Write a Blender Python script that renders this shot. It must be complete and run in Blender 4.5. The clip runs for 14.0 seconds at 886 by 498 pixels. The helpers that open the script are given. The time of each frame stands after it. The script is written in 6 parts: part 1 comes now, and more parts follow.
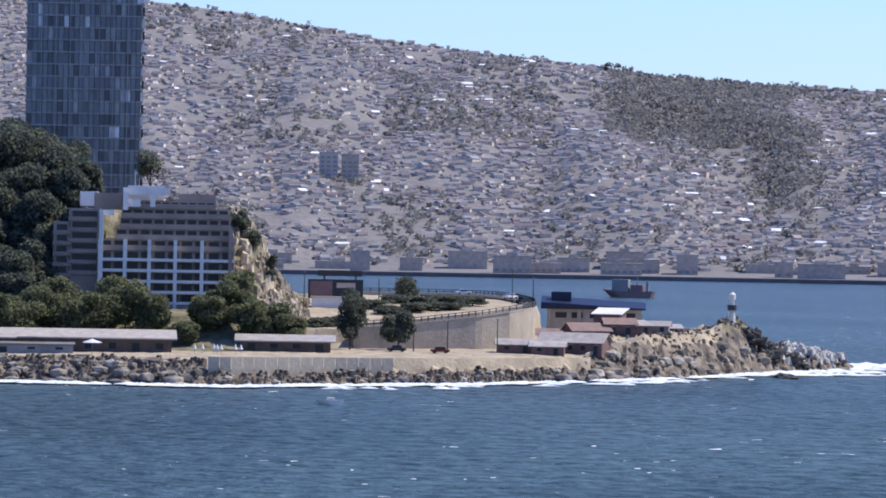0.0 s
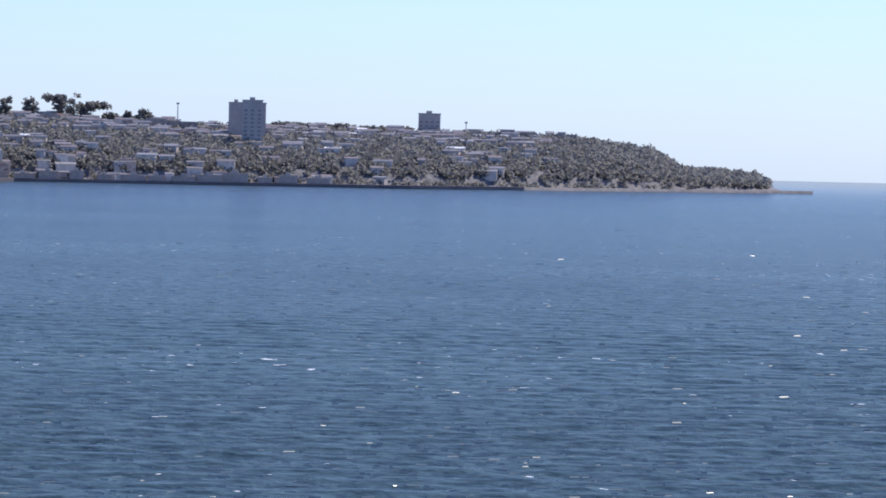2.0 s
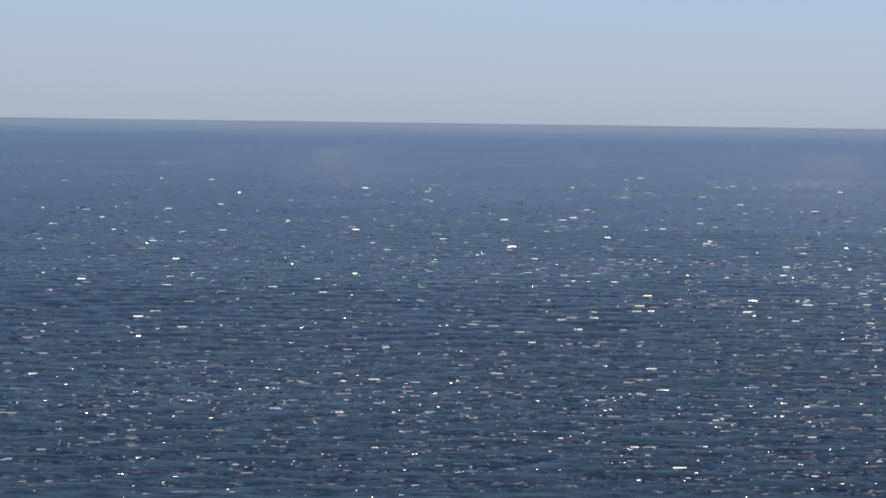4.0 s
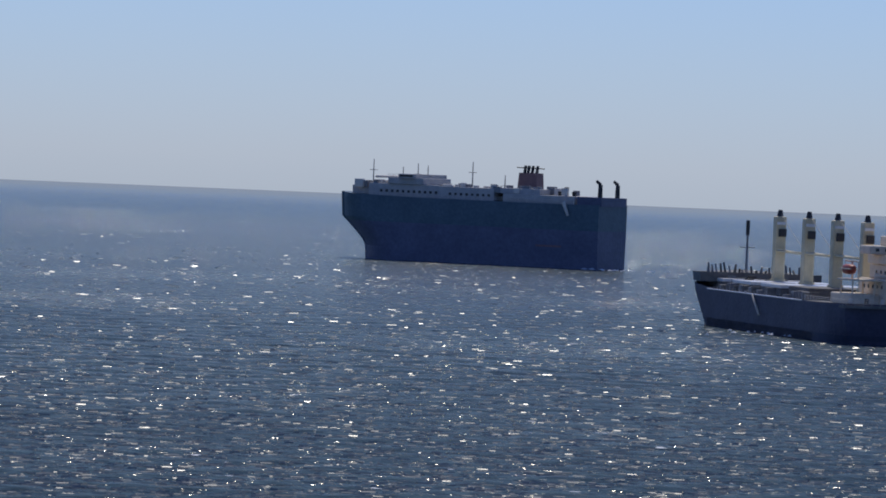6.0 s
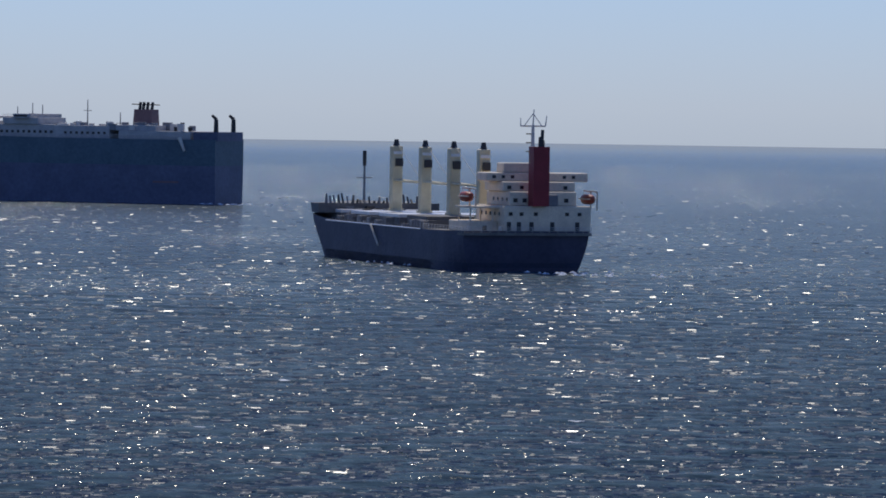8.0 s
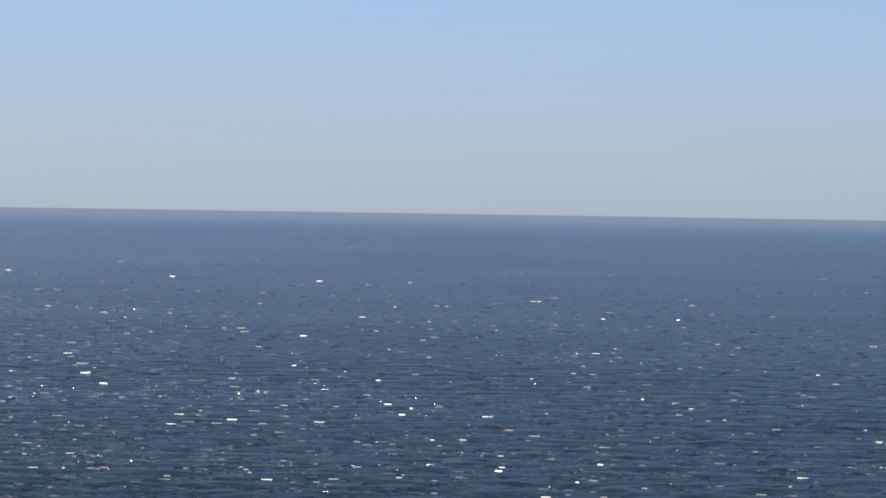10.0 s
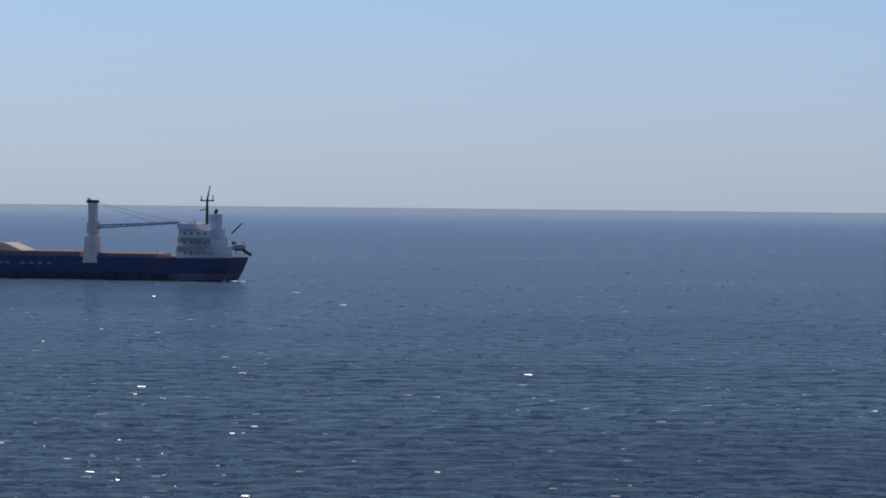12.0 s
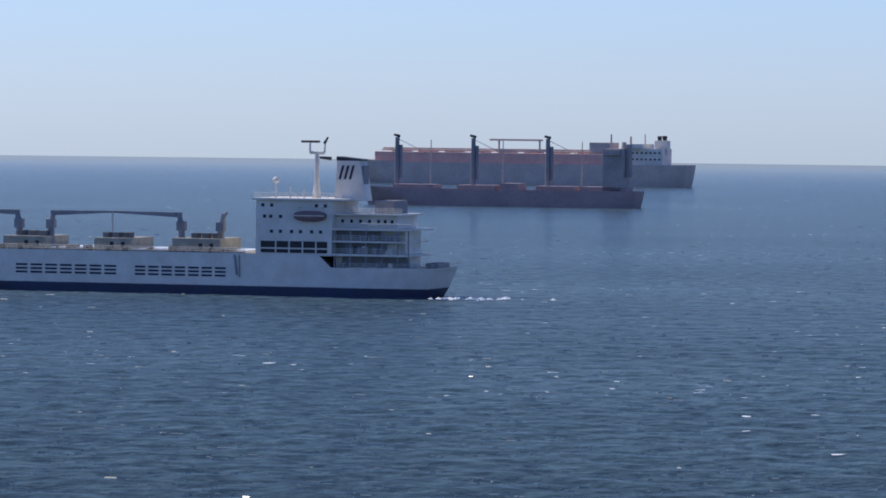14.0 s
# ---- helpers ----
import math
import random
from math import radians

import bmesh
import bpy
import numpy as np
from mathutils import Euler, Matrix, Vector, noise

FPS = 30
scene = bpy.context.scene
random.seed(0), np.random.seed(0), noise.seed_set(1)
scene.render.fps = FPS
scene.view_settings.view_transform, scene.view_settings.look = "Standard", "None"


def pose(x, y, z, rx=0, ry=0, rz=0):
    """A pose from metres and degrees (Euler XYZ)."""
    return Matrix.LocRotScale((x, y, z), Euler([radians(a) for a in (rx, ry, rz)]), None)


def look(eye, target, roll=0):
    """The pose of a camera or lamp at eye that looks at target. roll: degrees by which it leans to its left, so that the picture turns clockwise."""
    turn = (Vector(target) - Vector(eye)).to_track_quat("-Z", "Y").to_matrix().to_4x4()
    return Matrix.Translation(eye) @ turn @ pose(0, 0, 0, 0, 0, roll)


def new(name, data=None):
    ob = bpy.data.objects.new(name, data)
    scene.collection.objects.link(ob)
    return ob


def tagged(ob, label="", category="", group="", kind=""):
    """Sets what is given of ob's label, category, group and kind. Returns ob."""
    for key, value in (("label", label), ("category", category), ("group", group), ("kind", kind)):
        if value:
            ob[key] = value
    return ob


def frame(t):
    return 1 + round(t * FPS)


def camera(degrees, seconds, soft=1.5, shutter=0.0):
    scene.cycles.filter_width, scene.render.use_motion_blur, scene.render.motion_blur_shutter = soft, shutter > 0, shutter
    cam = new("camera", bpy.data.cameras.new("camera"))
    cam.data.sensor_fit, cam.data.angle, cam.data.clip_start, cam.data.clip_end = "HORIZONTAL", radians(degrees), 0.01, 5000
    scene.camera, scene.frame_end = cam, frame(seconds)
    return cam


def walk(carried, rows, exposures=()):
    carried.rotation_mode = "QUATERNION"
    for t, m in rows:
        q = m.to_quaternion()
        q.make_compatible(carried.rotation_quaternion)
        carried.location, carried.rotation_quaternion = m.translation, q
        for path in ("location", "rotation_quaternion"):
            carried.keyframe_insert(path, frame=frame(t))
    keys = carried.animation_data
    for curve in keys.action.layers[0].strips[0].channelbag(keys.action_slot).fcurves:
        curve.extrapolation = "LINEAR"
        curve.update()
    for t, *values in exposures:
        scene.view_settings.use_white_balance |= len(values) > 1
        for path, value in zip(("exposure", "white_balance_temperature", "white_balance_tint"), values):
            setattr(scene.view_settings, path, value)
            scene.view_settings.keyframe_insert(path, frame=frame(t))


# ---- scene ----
cam = camera(10.5396, 14.0, soft=1.8)
from math import atan, cos, pi, sin, sqrt, tan
F = 8500.0          # bearing steps per radian
EYE = 37.0          # the camera's height over the sea
EDGE = 4975.0       # where the sea meets the sky


def aim(t, turn, rise, slope):
    """A row of the path: bearing steps of the turn, height of the skyline in the view, lean of the skyline."""
    pitch = -atan(EYE / EDGE) - atan((441 - rise) / F)
    m = Matrix.Translation((0, 0, EYE)) @ Matrix.Rotation(-turn / F, 4, "Z") @ Matrix.Rotation(pi / 2 + pitch, 4, "X")
    return t, m @ Matrix.Rotation(atan(slope), 4, "Z")


PATH = [
    (0.0, -11145, 442, .018), (0.4, -10642, 410, .02), (0.8, -10003, 369, .021), (1.1, -9433, 341, .0225),
    (1.5, -8552, 315, .0224), (2.0, -7341, 307, .0223), (2.4, -6359, 287, .0223), (2.7, -5620, 275, .022),
    (3.4, -4020, 240, .017), (4.2, -2590, 215, .013), (4.8, -1830, 220, .013),
    (5.0, -1614, 225, .0129), (5.3, -1409, 234, .0215), (5.5, -1337, 272, .031), (5.7, -1217, 329, .041), (5.8, -1126, 352, .042), (6.0, -881, 350, .042), (6.1, -713, 319, .042),
    (6.5, 186, 217.5, .0223), (7.0, 200, 198, .0147), (7.5, 0, 216.5, .0147), (8.0, -203, 251.5, .0147),
    (8.5, -208, 295, .0150), (9.0, 360, 345.5, .016), (9.2, 686, 361.5, .016), (10.2, 2230, 375, .015), (11.3, 3690, 349, .014),
    (11.5, 3939, 349, .014), (11.7, 4174, 360, .013), (12.0, 4513, 369, .0105), (12.1, 4631, 368, .010), (12.5, 5107, 332, .0077), (12.9, 5588, 250, .0085), (13.0, 5709, 243, .009),
    (13.3, 6014, 276, .015), (13.5, 6229, 286, .0165), (13.7, 6443, 284, .014), (14.0, 6734, 284, .012),
]
EXPOSE = [(0.0, .48), (0.6, .36), (1.0, .44), (1.5, .56), (2.0, .36), (2.7, -.05), (4.8, -.7), (5.5, -.68), (7.5, -.55), (9.0, -.63), (11.4, -.4), (12.5, -.44), (13.0, -.2), (13.3, -.14), (14.0, .02)]
walk(cam, [aim(*row) for row in PATH], EXPOSE)

# ---- light ----
SUN_TURN, SUN_UP = radians(-6), radians(51)
world = bpy.data.worlds.new("sky")
scene.world = world
world.use_nodes = True
wn = world.node_tree
sky = wn.nodes.new("ShaderNodeTexSky")
sky.sky_type, sky.sun_disc = "NISHITA", False
sky.sun_elevation, sky.sun_rotation = SUN_UP, SUN_TURN
sky.air_density, sky.dust_density, sky.ozone_density = 1.0, 0.15, 4.0
tint = wn.nodes.new("ShaderNodeMix")
tint.data_type, tint.blend_type = "RGBA", "MULTIPLY"
tint.inputs[0].default_value = 1.0
wn.links.new(sky.outputs[0], tint.inputs[6])
low = wn.nodes.new("ShaderNodeMix")
low.data_type = "RGBA"
low.inputs[6].default_value, low.inputs[7].default_value = (.70, .885, 1.47, 1), (.725, .90, 1.46, 1)
toward, axes, up_share = wn.nodes.new("ShaderNodeTexCoord"), wn.nodes.new("ShaderNodeSeparateXYZ"), wn.nodes.new("ShaderNodeMapRange")
wn.links.new(toward.outputs["Generated"], axes.inputs[0])
wn.links.new(axes.outputs[2], up_share.inputs[0])
up_share.inputs[2].default_value = .06
wn.links.new(up_share.outputs[0], low.inputs[0])
wn.links.new(low.outputs[2], tint.inputs[7])
wn.links.new(tint.outputs[2], wn.nodes["Background"].inputs[0])
wn.nodes["Background"].inputs[1].default_value = 0.1
sun = new("sun", bpy.data.lights.new("sun", "SUN"))
sun.data.energy, sun.data.angle, sun.data.color = 4.0, radians(0.55), (1, .93, .82)
sun.matrix_world = look((sin(SUN_TURN) * cos(SUN_UP) * 100, cos(SUN_TURN) * cos(SUN_UP) * 100, sin(SUN_UP) * 100), (0, 0, 0))

# ---- materials ----


def surf(name, c1, c2, size=2.0, rough=.6, metal=0.0, bump=.15, island=0.0, rand=0.0, grain=.12, gloss=.3, through_light=0.0):
    """A weathered surface: two colours mottled at that size in metres, finer grain and relief; island and rand vary
    the brightness from piece to piece."""
    mat = bpy.data.materials.new(name)
    mat.use_nodes = True
    t = mat.node_tree
    b = t.nodes["Principled BSDF"]
    co = t.nodes.new("ShaderNodeNewGeometry")
    big, fine = t.nodes.new("ShaderNodeTexNoise"), t.nodes.new("ShaderNodeTexNoise")
    big.inputs["Scale"].default_value, big.inputs["Detail"].default_value = 1 / size, 4
    fine.inputs["Scale"].default_value, fine.inputs["Detail"].default_value = 7 / size, 3
    ramp = t.nodes.new("ShaderNodeMapRange")
    ramp.inputs[1].default_value, ramp.inputs[2].default_value = .35, .65
    mix = t.nodes.new("ShaderNodeMix")
    mix.data_type = "RGBA"
    mix.inputs[6].default_value, mix.inputs[7].default_value = (*c1, 1), (*c2, 1)
    for n in (big, fine):
        t.links.new(co.outputs["Position"], n.inputs["Vector"])
    t.links.new(big.outputs[0], ramp.inputs[0])
    t.links.new(ramp.outputs[0], mix.inputs[0])
    out = mix.outputs[2]
    hsv = t.nodes.new("ShaderNodeHueSaturation")
    val = t.nodes.new("ShaderNodeMapRange")
    val.inputs[3].default_value, val.inputs[4].default_value = 1 - grain * 2, 1 + grain * 2
    t.links.new(fine.outputs[0], val.inputs[0])
    t.links.new(val.outputs[0], hsv.inputs["Value"])
    t.links.new(out, hsv.inputs["Color"])
    out = hsv.outputs[0]
    if island or rand:
        h2 = t.nodes.new("ShaderNodeHueSaturation")
        v2 = t.nodes.new("ShaderNodeMapRange")
        v2.inputs[3].default_value, v2.inputs[4].default_value = 1 - (island or rand), 1 + (island or rand)
        if island:
            t.links.new(co.outputs["Random Per Island"], v2.inputs[0])
        else:
            t.links.new(t.nodes.new("ShaderNodeObjectInfo").outputs["Random"], v2.inputs[0])
        t.links.new(v2.outputs[0], h2.inputs["Value"])
        t.links.new(out, h2.inputs["Color"])
        out = h2.outputs[0]
    t.links.new(out, b.inputs["Base Color"])
    b.inputs["Roughness"].default_value, b.inputs["Metallic"].default_value = rough, metal
    b.inputs["Specular IOR Level"].default_value = gloss
    if through_light:
        tr, both = t.nodes.new("ShaderNodeBsdfTranslucent"), t.nodes.new("ShaderNodeMixShader")
        both.inputs[0].default_value = through_light
        t.links.new(out, tr.inputs["Color"])
        t.links.new(b.outputs[0], both.inputs[1])
        t.links.new(tr.outputs[0], both.inputs[2])
        t.links.new(both.outputs[0], t.nodes["Material Output"].inputs["Surface"])
    if bump:
        bu = t.nodes.new("ShaderNodeBump")
        bu.inputs["Strength"].default_value, bu.inputs["Distance"].default_value = bump, size * .1
        t.links.new(fine.outputs[0], bu.inputs["Height"])
        t.links.new(bu.outputs[0], b.inputs["Normal"])
    return mat


def palette(name, colours, rough=.8, metal=0.0):
    """Each loose piece takes one of these colours by chance, and a little grain."""
    mat = bpy.data.materials.new(name)
    mat.use_nodes = True
    t = mat.node_tree
    b = t.nodes["Principled BSDF"]
    co = t.nodes.new("ShaderNodeNewGeometry")
    ramp = t.nodes.new("ShaderNodeValToRGB")
    ramp.color_ramp.interpolation = "CONSTANT"
    while len(ramp.color_ramp.elements) < len(colours):
        ramp.color_ramp.elements.new(1)
    pos = 0
    for el, (share, c) in zip(ramp.color_ramp.elements, colours):
        el.position, el.color = pos, (*c, 1)
        pos += share
    t.links.new(co.outputs["Random Per Island"], ramp.inputs[0])
    n = t.nodes.new("ShaderNodeTexNoise")
    n.inputs["Scale"].default_value = .4
    t.links.new(co.outputs["Position"], n.inputs["Vector"])
    hsv, val = t.nodes.new("ShaderNodeHueSaturation"), t.nodes.new("ShaderNodeMapRange")
    val.inputs[3].default_value, val.inputs[4].default_value = .6, 1.4
    t.links.new(n.outputs[0], val.inputs[0])
    t.links.new(val.outputs[0], hsv.inputs["Value"])
    t.links.new(ramp.outputs[0], hsv.inputs["Color"])
    t.links.new(hsv.outputs[0], b.inputs["Base Color"])
    b.inputs["Roughness"].default_value, b.inputs["Metallic"].default_value = rough, metal
    return mat


def sea_water():
    mat = bpy.data.materials.new("sea_water")
    mat.use_nodes = True
    t = mat.node_tree
    b = t.nodes["Principled BSDF"]
    co = t.nodes.new("ShaderNodeNewGeometry")

    def noise_at(scale, detail, rough=.5):
        n = t.nodes.new("ShaderNodeTexNoise")
        n.inputs["Scale"].default_value, n.inputs["Detail"].default_value, n.inputs["Roughness"].default_value = scale, detail, rough
        t.links.new(co.outputs["Position"], n.inputs["Vector"])
        return n.outputs[0]

    def maths(op, a, v):
        n = t.nodes.new("ShaderNodeMath")
        n.operation = op
        for i, s in enumerate((a, v)):
            if isinstance(s, (int, float)):
                n.inputs[i].default_value = s
            else:
                t.links.new(s, n.inputs[i])
        return n.outputs[0]

    swell, chop, ripple, gust = noise_at(.05, 2), noise_at(.17, 3, .6), noise_at(.55, 2, .55), noise_at(.007, 3)
    puff = maths("ADD", .45, maths("MULTIPLY", gust, 1.1))
    fine = maths("MULTIPLY", puff, maths("ADD", maths("MULTIPLY", chop, 1.4), maths("MULTIPLY", ripple, .52)))
    height = maths("ADD", maths("MULTIPLY", swell, .6), fine)
    bu = t.nodes.new("ShaderNodeBump")
    bu.inputs["Distance"].default_value = 1.0
    t.links.new(height, bu.inputs["Height"])
    # far out the gloss is set smoother and mirrors the low sky, standing in for haze
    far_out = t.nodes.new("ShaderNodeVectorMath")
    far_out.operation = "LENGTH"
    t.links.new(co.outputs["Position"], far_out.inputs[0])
    haze_share = t.nodes.new("ShaderNodeMapRange")
    haze_share.interpolation_type = "SMOOTHERSTEP"
    haze_share.inputs[1].default_value, haze_share.inputs[2].default_value = 2300, 5050
    t.links.new(far_out.outputs["Value"], haze_share.inputs[0])
    haze_share = haze_share.outputs[0]
    t.links.new(maths("SUBTRACT", 1.0, maths("MULTIPLY", haze_share, .97)), bu.inputs["Strength"])
    mix = t.nodes.new("ShaderNodeMix")
    mix.data_type = "RGBA"
    mix.inputs[6].default_value, mix.inputs[7].default_value = (.024, .044, .062, 1), (.080, .134, .172, 1)
    crest = noise_at(.24, 4, .62)
    gr = t.nodes.new("ShaderNodeMapRange")
    gr.inputs[1].default_value, gr.inputs[2].default_value = .36, .68
    t.links.new(maths("ADD", crest, maths("MULTIPLY", maths("SUBTRACT", gust, .5), .35)), gr.inputs[0])
    t.links.new(gr.outputs[0], mix.inputs[0])
    # whitecaps: small torn crests; their white also paints glints away from the sun
    cap = maths("GREATER_THAN", maths("ADD", maths("MULTIPLY", noise_at(.23, 2), 1.0), maths("MULTIPLY", gust, .25)), .872)
    foam = t.nodes.new("ShaderNodeMix")
    foam.data_type = "RGBA"
    foam.inputs[7].default_value = (.75, .78, .8, 1)
    t.links.new(cap, foam.inputs[0])
    t.links.new(mix.outputs[2], foam.inputs[6])
    # dark water body under a gloss that grows towards grazing sight
    t.nodes.remove(b)
    body, gloss, both = t.nodes.new("ShaderNodeBsdfDiffuse"), t.nodes.new("ShaderNodeBsdfGlossy"), t.nodes.new("ShaderNodeMixShader")
    fres = t.nodes.new("ShaderNodeFresnel")
    fres.inputs["IOR"].default_value = 1.33
    hue = t.nodes.new("ShaderNodeMix")
    hue.data_type = "RGBA"
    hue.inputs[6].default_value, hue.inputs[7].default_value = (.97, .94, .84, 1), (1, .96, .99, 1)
    t.links.new(haze_share, hue.inputs[0])
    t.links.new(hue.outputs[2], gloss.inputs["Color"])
    t.links.new(maths("SUBTRACT", .14, maths("MULTIPLY", haze_share, .125)), gloss.inputs["Roughness"])
    t.links.new(foam.outputs[2], body.inputs["Color"])
    for n in (body, gloss):
        t.links.new(bu.outputs[0], n.inputs["Normal"])
    rough_part = maths("MULTIPLY", maths("MULTIPLY", maths("POWER", fres.outputs[0], 4.5), .54), maths("SUBTRACT", 1.0, haze_share))
    t.links.new(maths("ADD", rough_part, maths("MULTIPLY", haze_share, .52)), both.inputs[0])
    t.links.new(body.outputs[0], both.inputs[1])
    t.links.new(gloss.outputs[0], both.inputs[2])
    t.links.new(both.outputs[0], t.nodes["Material Output"].inputs["Surface"])
    return mat


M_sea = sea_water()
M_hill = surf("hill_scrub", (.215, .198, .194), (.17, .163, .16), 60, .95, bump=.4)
M_ground = surf("sandy_ground", (.45, .37, .26), (.3, .25, .18), 6, .95, bump=.4)
M_slope = surf("scrubby_slope", (.26, .22, .14), (.08, .085, .045), 6, .95, bump=.5)
# undergrowth coloured extra dark to take in the shade below the trees
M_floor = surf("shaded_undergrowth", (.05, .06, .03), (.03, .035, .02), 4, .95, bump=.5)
M_rock = surf("shore_rock", (.34, .30, .245), (.13, .115, .1), 2.5, .9, bump=.7, rand=.45)
M_rocks = surf("small_shore_rocks", (.25, .2, .15), (.06, .053, .046), 2.5, .9, bump=.7, island=.5)
M_crag = surf("dark_crag_rock", (.10, .093, .085), (.045, .042, .04), 2, .9, bump=.8)
M_pale_rock = surf("guano_rock", (.62, .6, .55), (.3, .27, .24), 2, .9, bump=.6, island=.3)
M_foam = surf("sea_foam", (.85, .87, .88), (.6, .66, .7), 3, .7, bump=.5)
M_concrete = surf("pale_concrete", (.42, .365, .29), (.35, .3, .235), 5, .85, bump=.2)
M_asphalt = surf("asphalt", (.13, .12, .115), (.09, .085, .08), 6, .9)
M_bark = surf("bark", (.12, .09, .06), (.07, .05, .035), .6, .95, bump=.6)
M_leaf = surf("green_leaves", (.21, .22, .12), (.15, .165, .085), 3, .8, bump=0, island=.5, through_light=.5)
M_leaf_dark = surf("dark_leaves", (.15, .165, .125), (.105, .12, .09), 3, .8, bump=0, island=.5, through_light=.5)
# far leaves kept pale and grey, haze put into their colour
M_leaf_far = surf("haze_grey_leaves", (.26, .255, .24), (.215, .215, .205), 9, .9, bump=0, island=.08, through_light=.6)
# pale walls and dark roofs level out sun and shade, as haze would
M_house = palette("house_walls", [(.25, (.7, .6, .5)), (.22, (.62, .54, .46)), (.2, (.56, .48, .41)), (.13, (.74, .65, .55)), (.14, (.64, .49, .4)), (.06, (.8, .72, .63))])
M_roof = palette("house_roofs", [(.34, (.19, .17, .162)), (.24, (.21, .19, .182)), (.2, (.2, .155, .142)), (.135, (.235, .22, .21)), (.06, (.3, .285, .28)), (.025, (.85, .85, .85))], .45)
M_port = palette("harbour_walls", [(.4, (.44, .37, .31)), (.3, (.5, .43, .36)), (.16, (.68, .6, .5)), (.14, (.44, .32, .27))])
# hull blues lifted paler than the paint, for the haze over the ships
M_navy = surf("navy_hull_paint", (.085, .09, .135), (.068, .072, .108), 6, .45, gloss=.08)
M_carrier = surf("blue_carrier_paint", (.15, .165, .235), (.125, .14, .2), 9, .5, gloss=.08)
M_teal = surf("teal_hull_paint", (.115, .17, .205), (.1, .15, .18), 8, .45, gloss=.08)
M_boot = surf("dark_blue_boot_paint", (.05, .065, .11), (.058, .063, .09), 5, .5, gloss=.08)
M_white = surf("white_ship_paint", (.74, .69, .61), (.64, .59, .51), 4, .5, grain=.05)
M_cream = surf("cream_ship_paint", (.74, .65, .43), (.62, .53, .33), 3, .55, grain=.05)
M_ivory = surf("ivory_ship_paint", (.8, .68, .51), (.68, .57, .43), 3, .55)
M_grey = surf("grey_ship_paint", (.28, .29, .3), (.2, .205, .21), 4, .55)
M_dark = surf("black_paint", (.042, .042, .045), (.055, .053, .053), 2, .5)
M_red = surf("red_funnel_paint", (.3, .035, .045), (.24, .03, .038), 3, .5)
M_orange = surf("orange_lifeboat", (.46, .1, .05), (.36, .07, .04), 2, .45)
M_hatch = surf("rusty_red_hatch", (.3, .15, .12), (.22, .11, .09), 4, .7)
M_deck = surf("grey_steel_deck", (.2, .2, .19), (.13, .125, .12), 5, .8)
M_maroon = surf("maroon_hull_paint", (.25, .165, .165), (.21, .14, .14), 6, .6, gloss=.08)
# deck red and hull grey paled in the colour for distant haze
M_pink = surf("hazed_red_deck", (.7, .43, .36), (.6, .36, .31), 6, .7)
M_hazy = surf("hazed_grey_ship_paint", (.58, .48, .42), (.5, .415, .36), 8, .6, gloss=.08)
# maroon greyed and lightened, so the colour itself carries haze
M_hazed_red = surf("hazed_red_ship_paint", (.38, .285, .275), (.33, .245, .24), 8, .6, gloss=.08)
# slate lightened too, for haze on the far ships
M_slate = surf("slate_hull_paint", (.28, .275, .28), (.235, .23, .235), 8, .6, gloss=.08)
M_glass = surf("dark_window_glass", (.02, .025, .03), (.03, .035, .045), 2, .12, bump=0)
M_letter = surf("dark_blue_lettering", (.012, .02, .05), (.016, .024, .06), 2, .5, bump=0)
# near-white with the sunlight put into the plate's colour
M_silver = surf("sunlit_hatch_plate", (.8, .8, .78), (.7, .7, .68), 2, .3, bump=.05)
M_tin = surf("pale_tin_roof", (.46, .41, .36), (.34, .3, .265), 2, .5, rand=.12)
M_redwall = surf("faded_red_timber", (.21, .125, .105), (.15, .09, .078), 2, .8, rand=.15)
M_stucco = surf("grey_pink_stucco", (.36, .29, .245), (.29, .235, .2), 5, .85, grain=.06)
M_stucco_light = surf("white_stucco", (.78, .76, .72), (.68, .66, .62), 5, .8, grain=.05)
M_curtain = palette("tower_glazing", [(.35, (.15, .16, .18)), (.28, (.18, .19, .2)), (.15, (.22, .23, .24)), (.14, (.07, .075, .085)), (.05, (.34, .34, .34)), (.03, (.7, .7, .7))], .25)
M_tower = surf("raw_tower_concrete", (.38, .355, .35), (.3, .28, .28), 6, .8)
M_tower_red = surf("rust_red_tower_netting", (.36, .2, .17), (.27, .16, .14), 5, .9)
M_tyre = surf("tyre_rubber", (.02, .02, .02), (.03, .03, .03), .4, .9, bump=0)
M_car_white = surf("white_car_paint", (.8, .8, .8), (.75, .75, .75), 2, .25, bump=0, grain=.02)
M_car_red = surf("red_car_paint", (.15, .035, .03), (.12, .03, .025), 2, .25, bump=0, grain=.02)
M_car_dark = surf("dark_car_paint", (.03, .035, .045), (.04, .04, .05), 2, .25, bump=0, grain=.02)

# ---- building blocks ----


def at(b, d, z=0.0):
    """The place at that bearing (in steps) and distance from the camera's foot."""
    return Vector((d * sin(b / F), d * cos(b / F), z))


def rise(d, e):
    """The height of a thing at distance d that shows e steps over the skyline."""
    return EYE + d * (e / F - EYE / EDGE)


def mesh_of(name, verts, faces, mats, parent=None, index=None, smooth=False):
    me = bpy.data.meshes.new(name)
    me.from_pydata([tuple(v) for v in verts], [], faces)
    for m in mats:
        me.materials.append(m)
    if index is not None:
        me.polygons.foreach_set("material_index", index)
    if smooth:
        me.polygons.foreach_set("use_smooth", [True] * len(me.polygons))
    me.update()
    ob = new(name, me)
    ob.parent = parent
    return ob


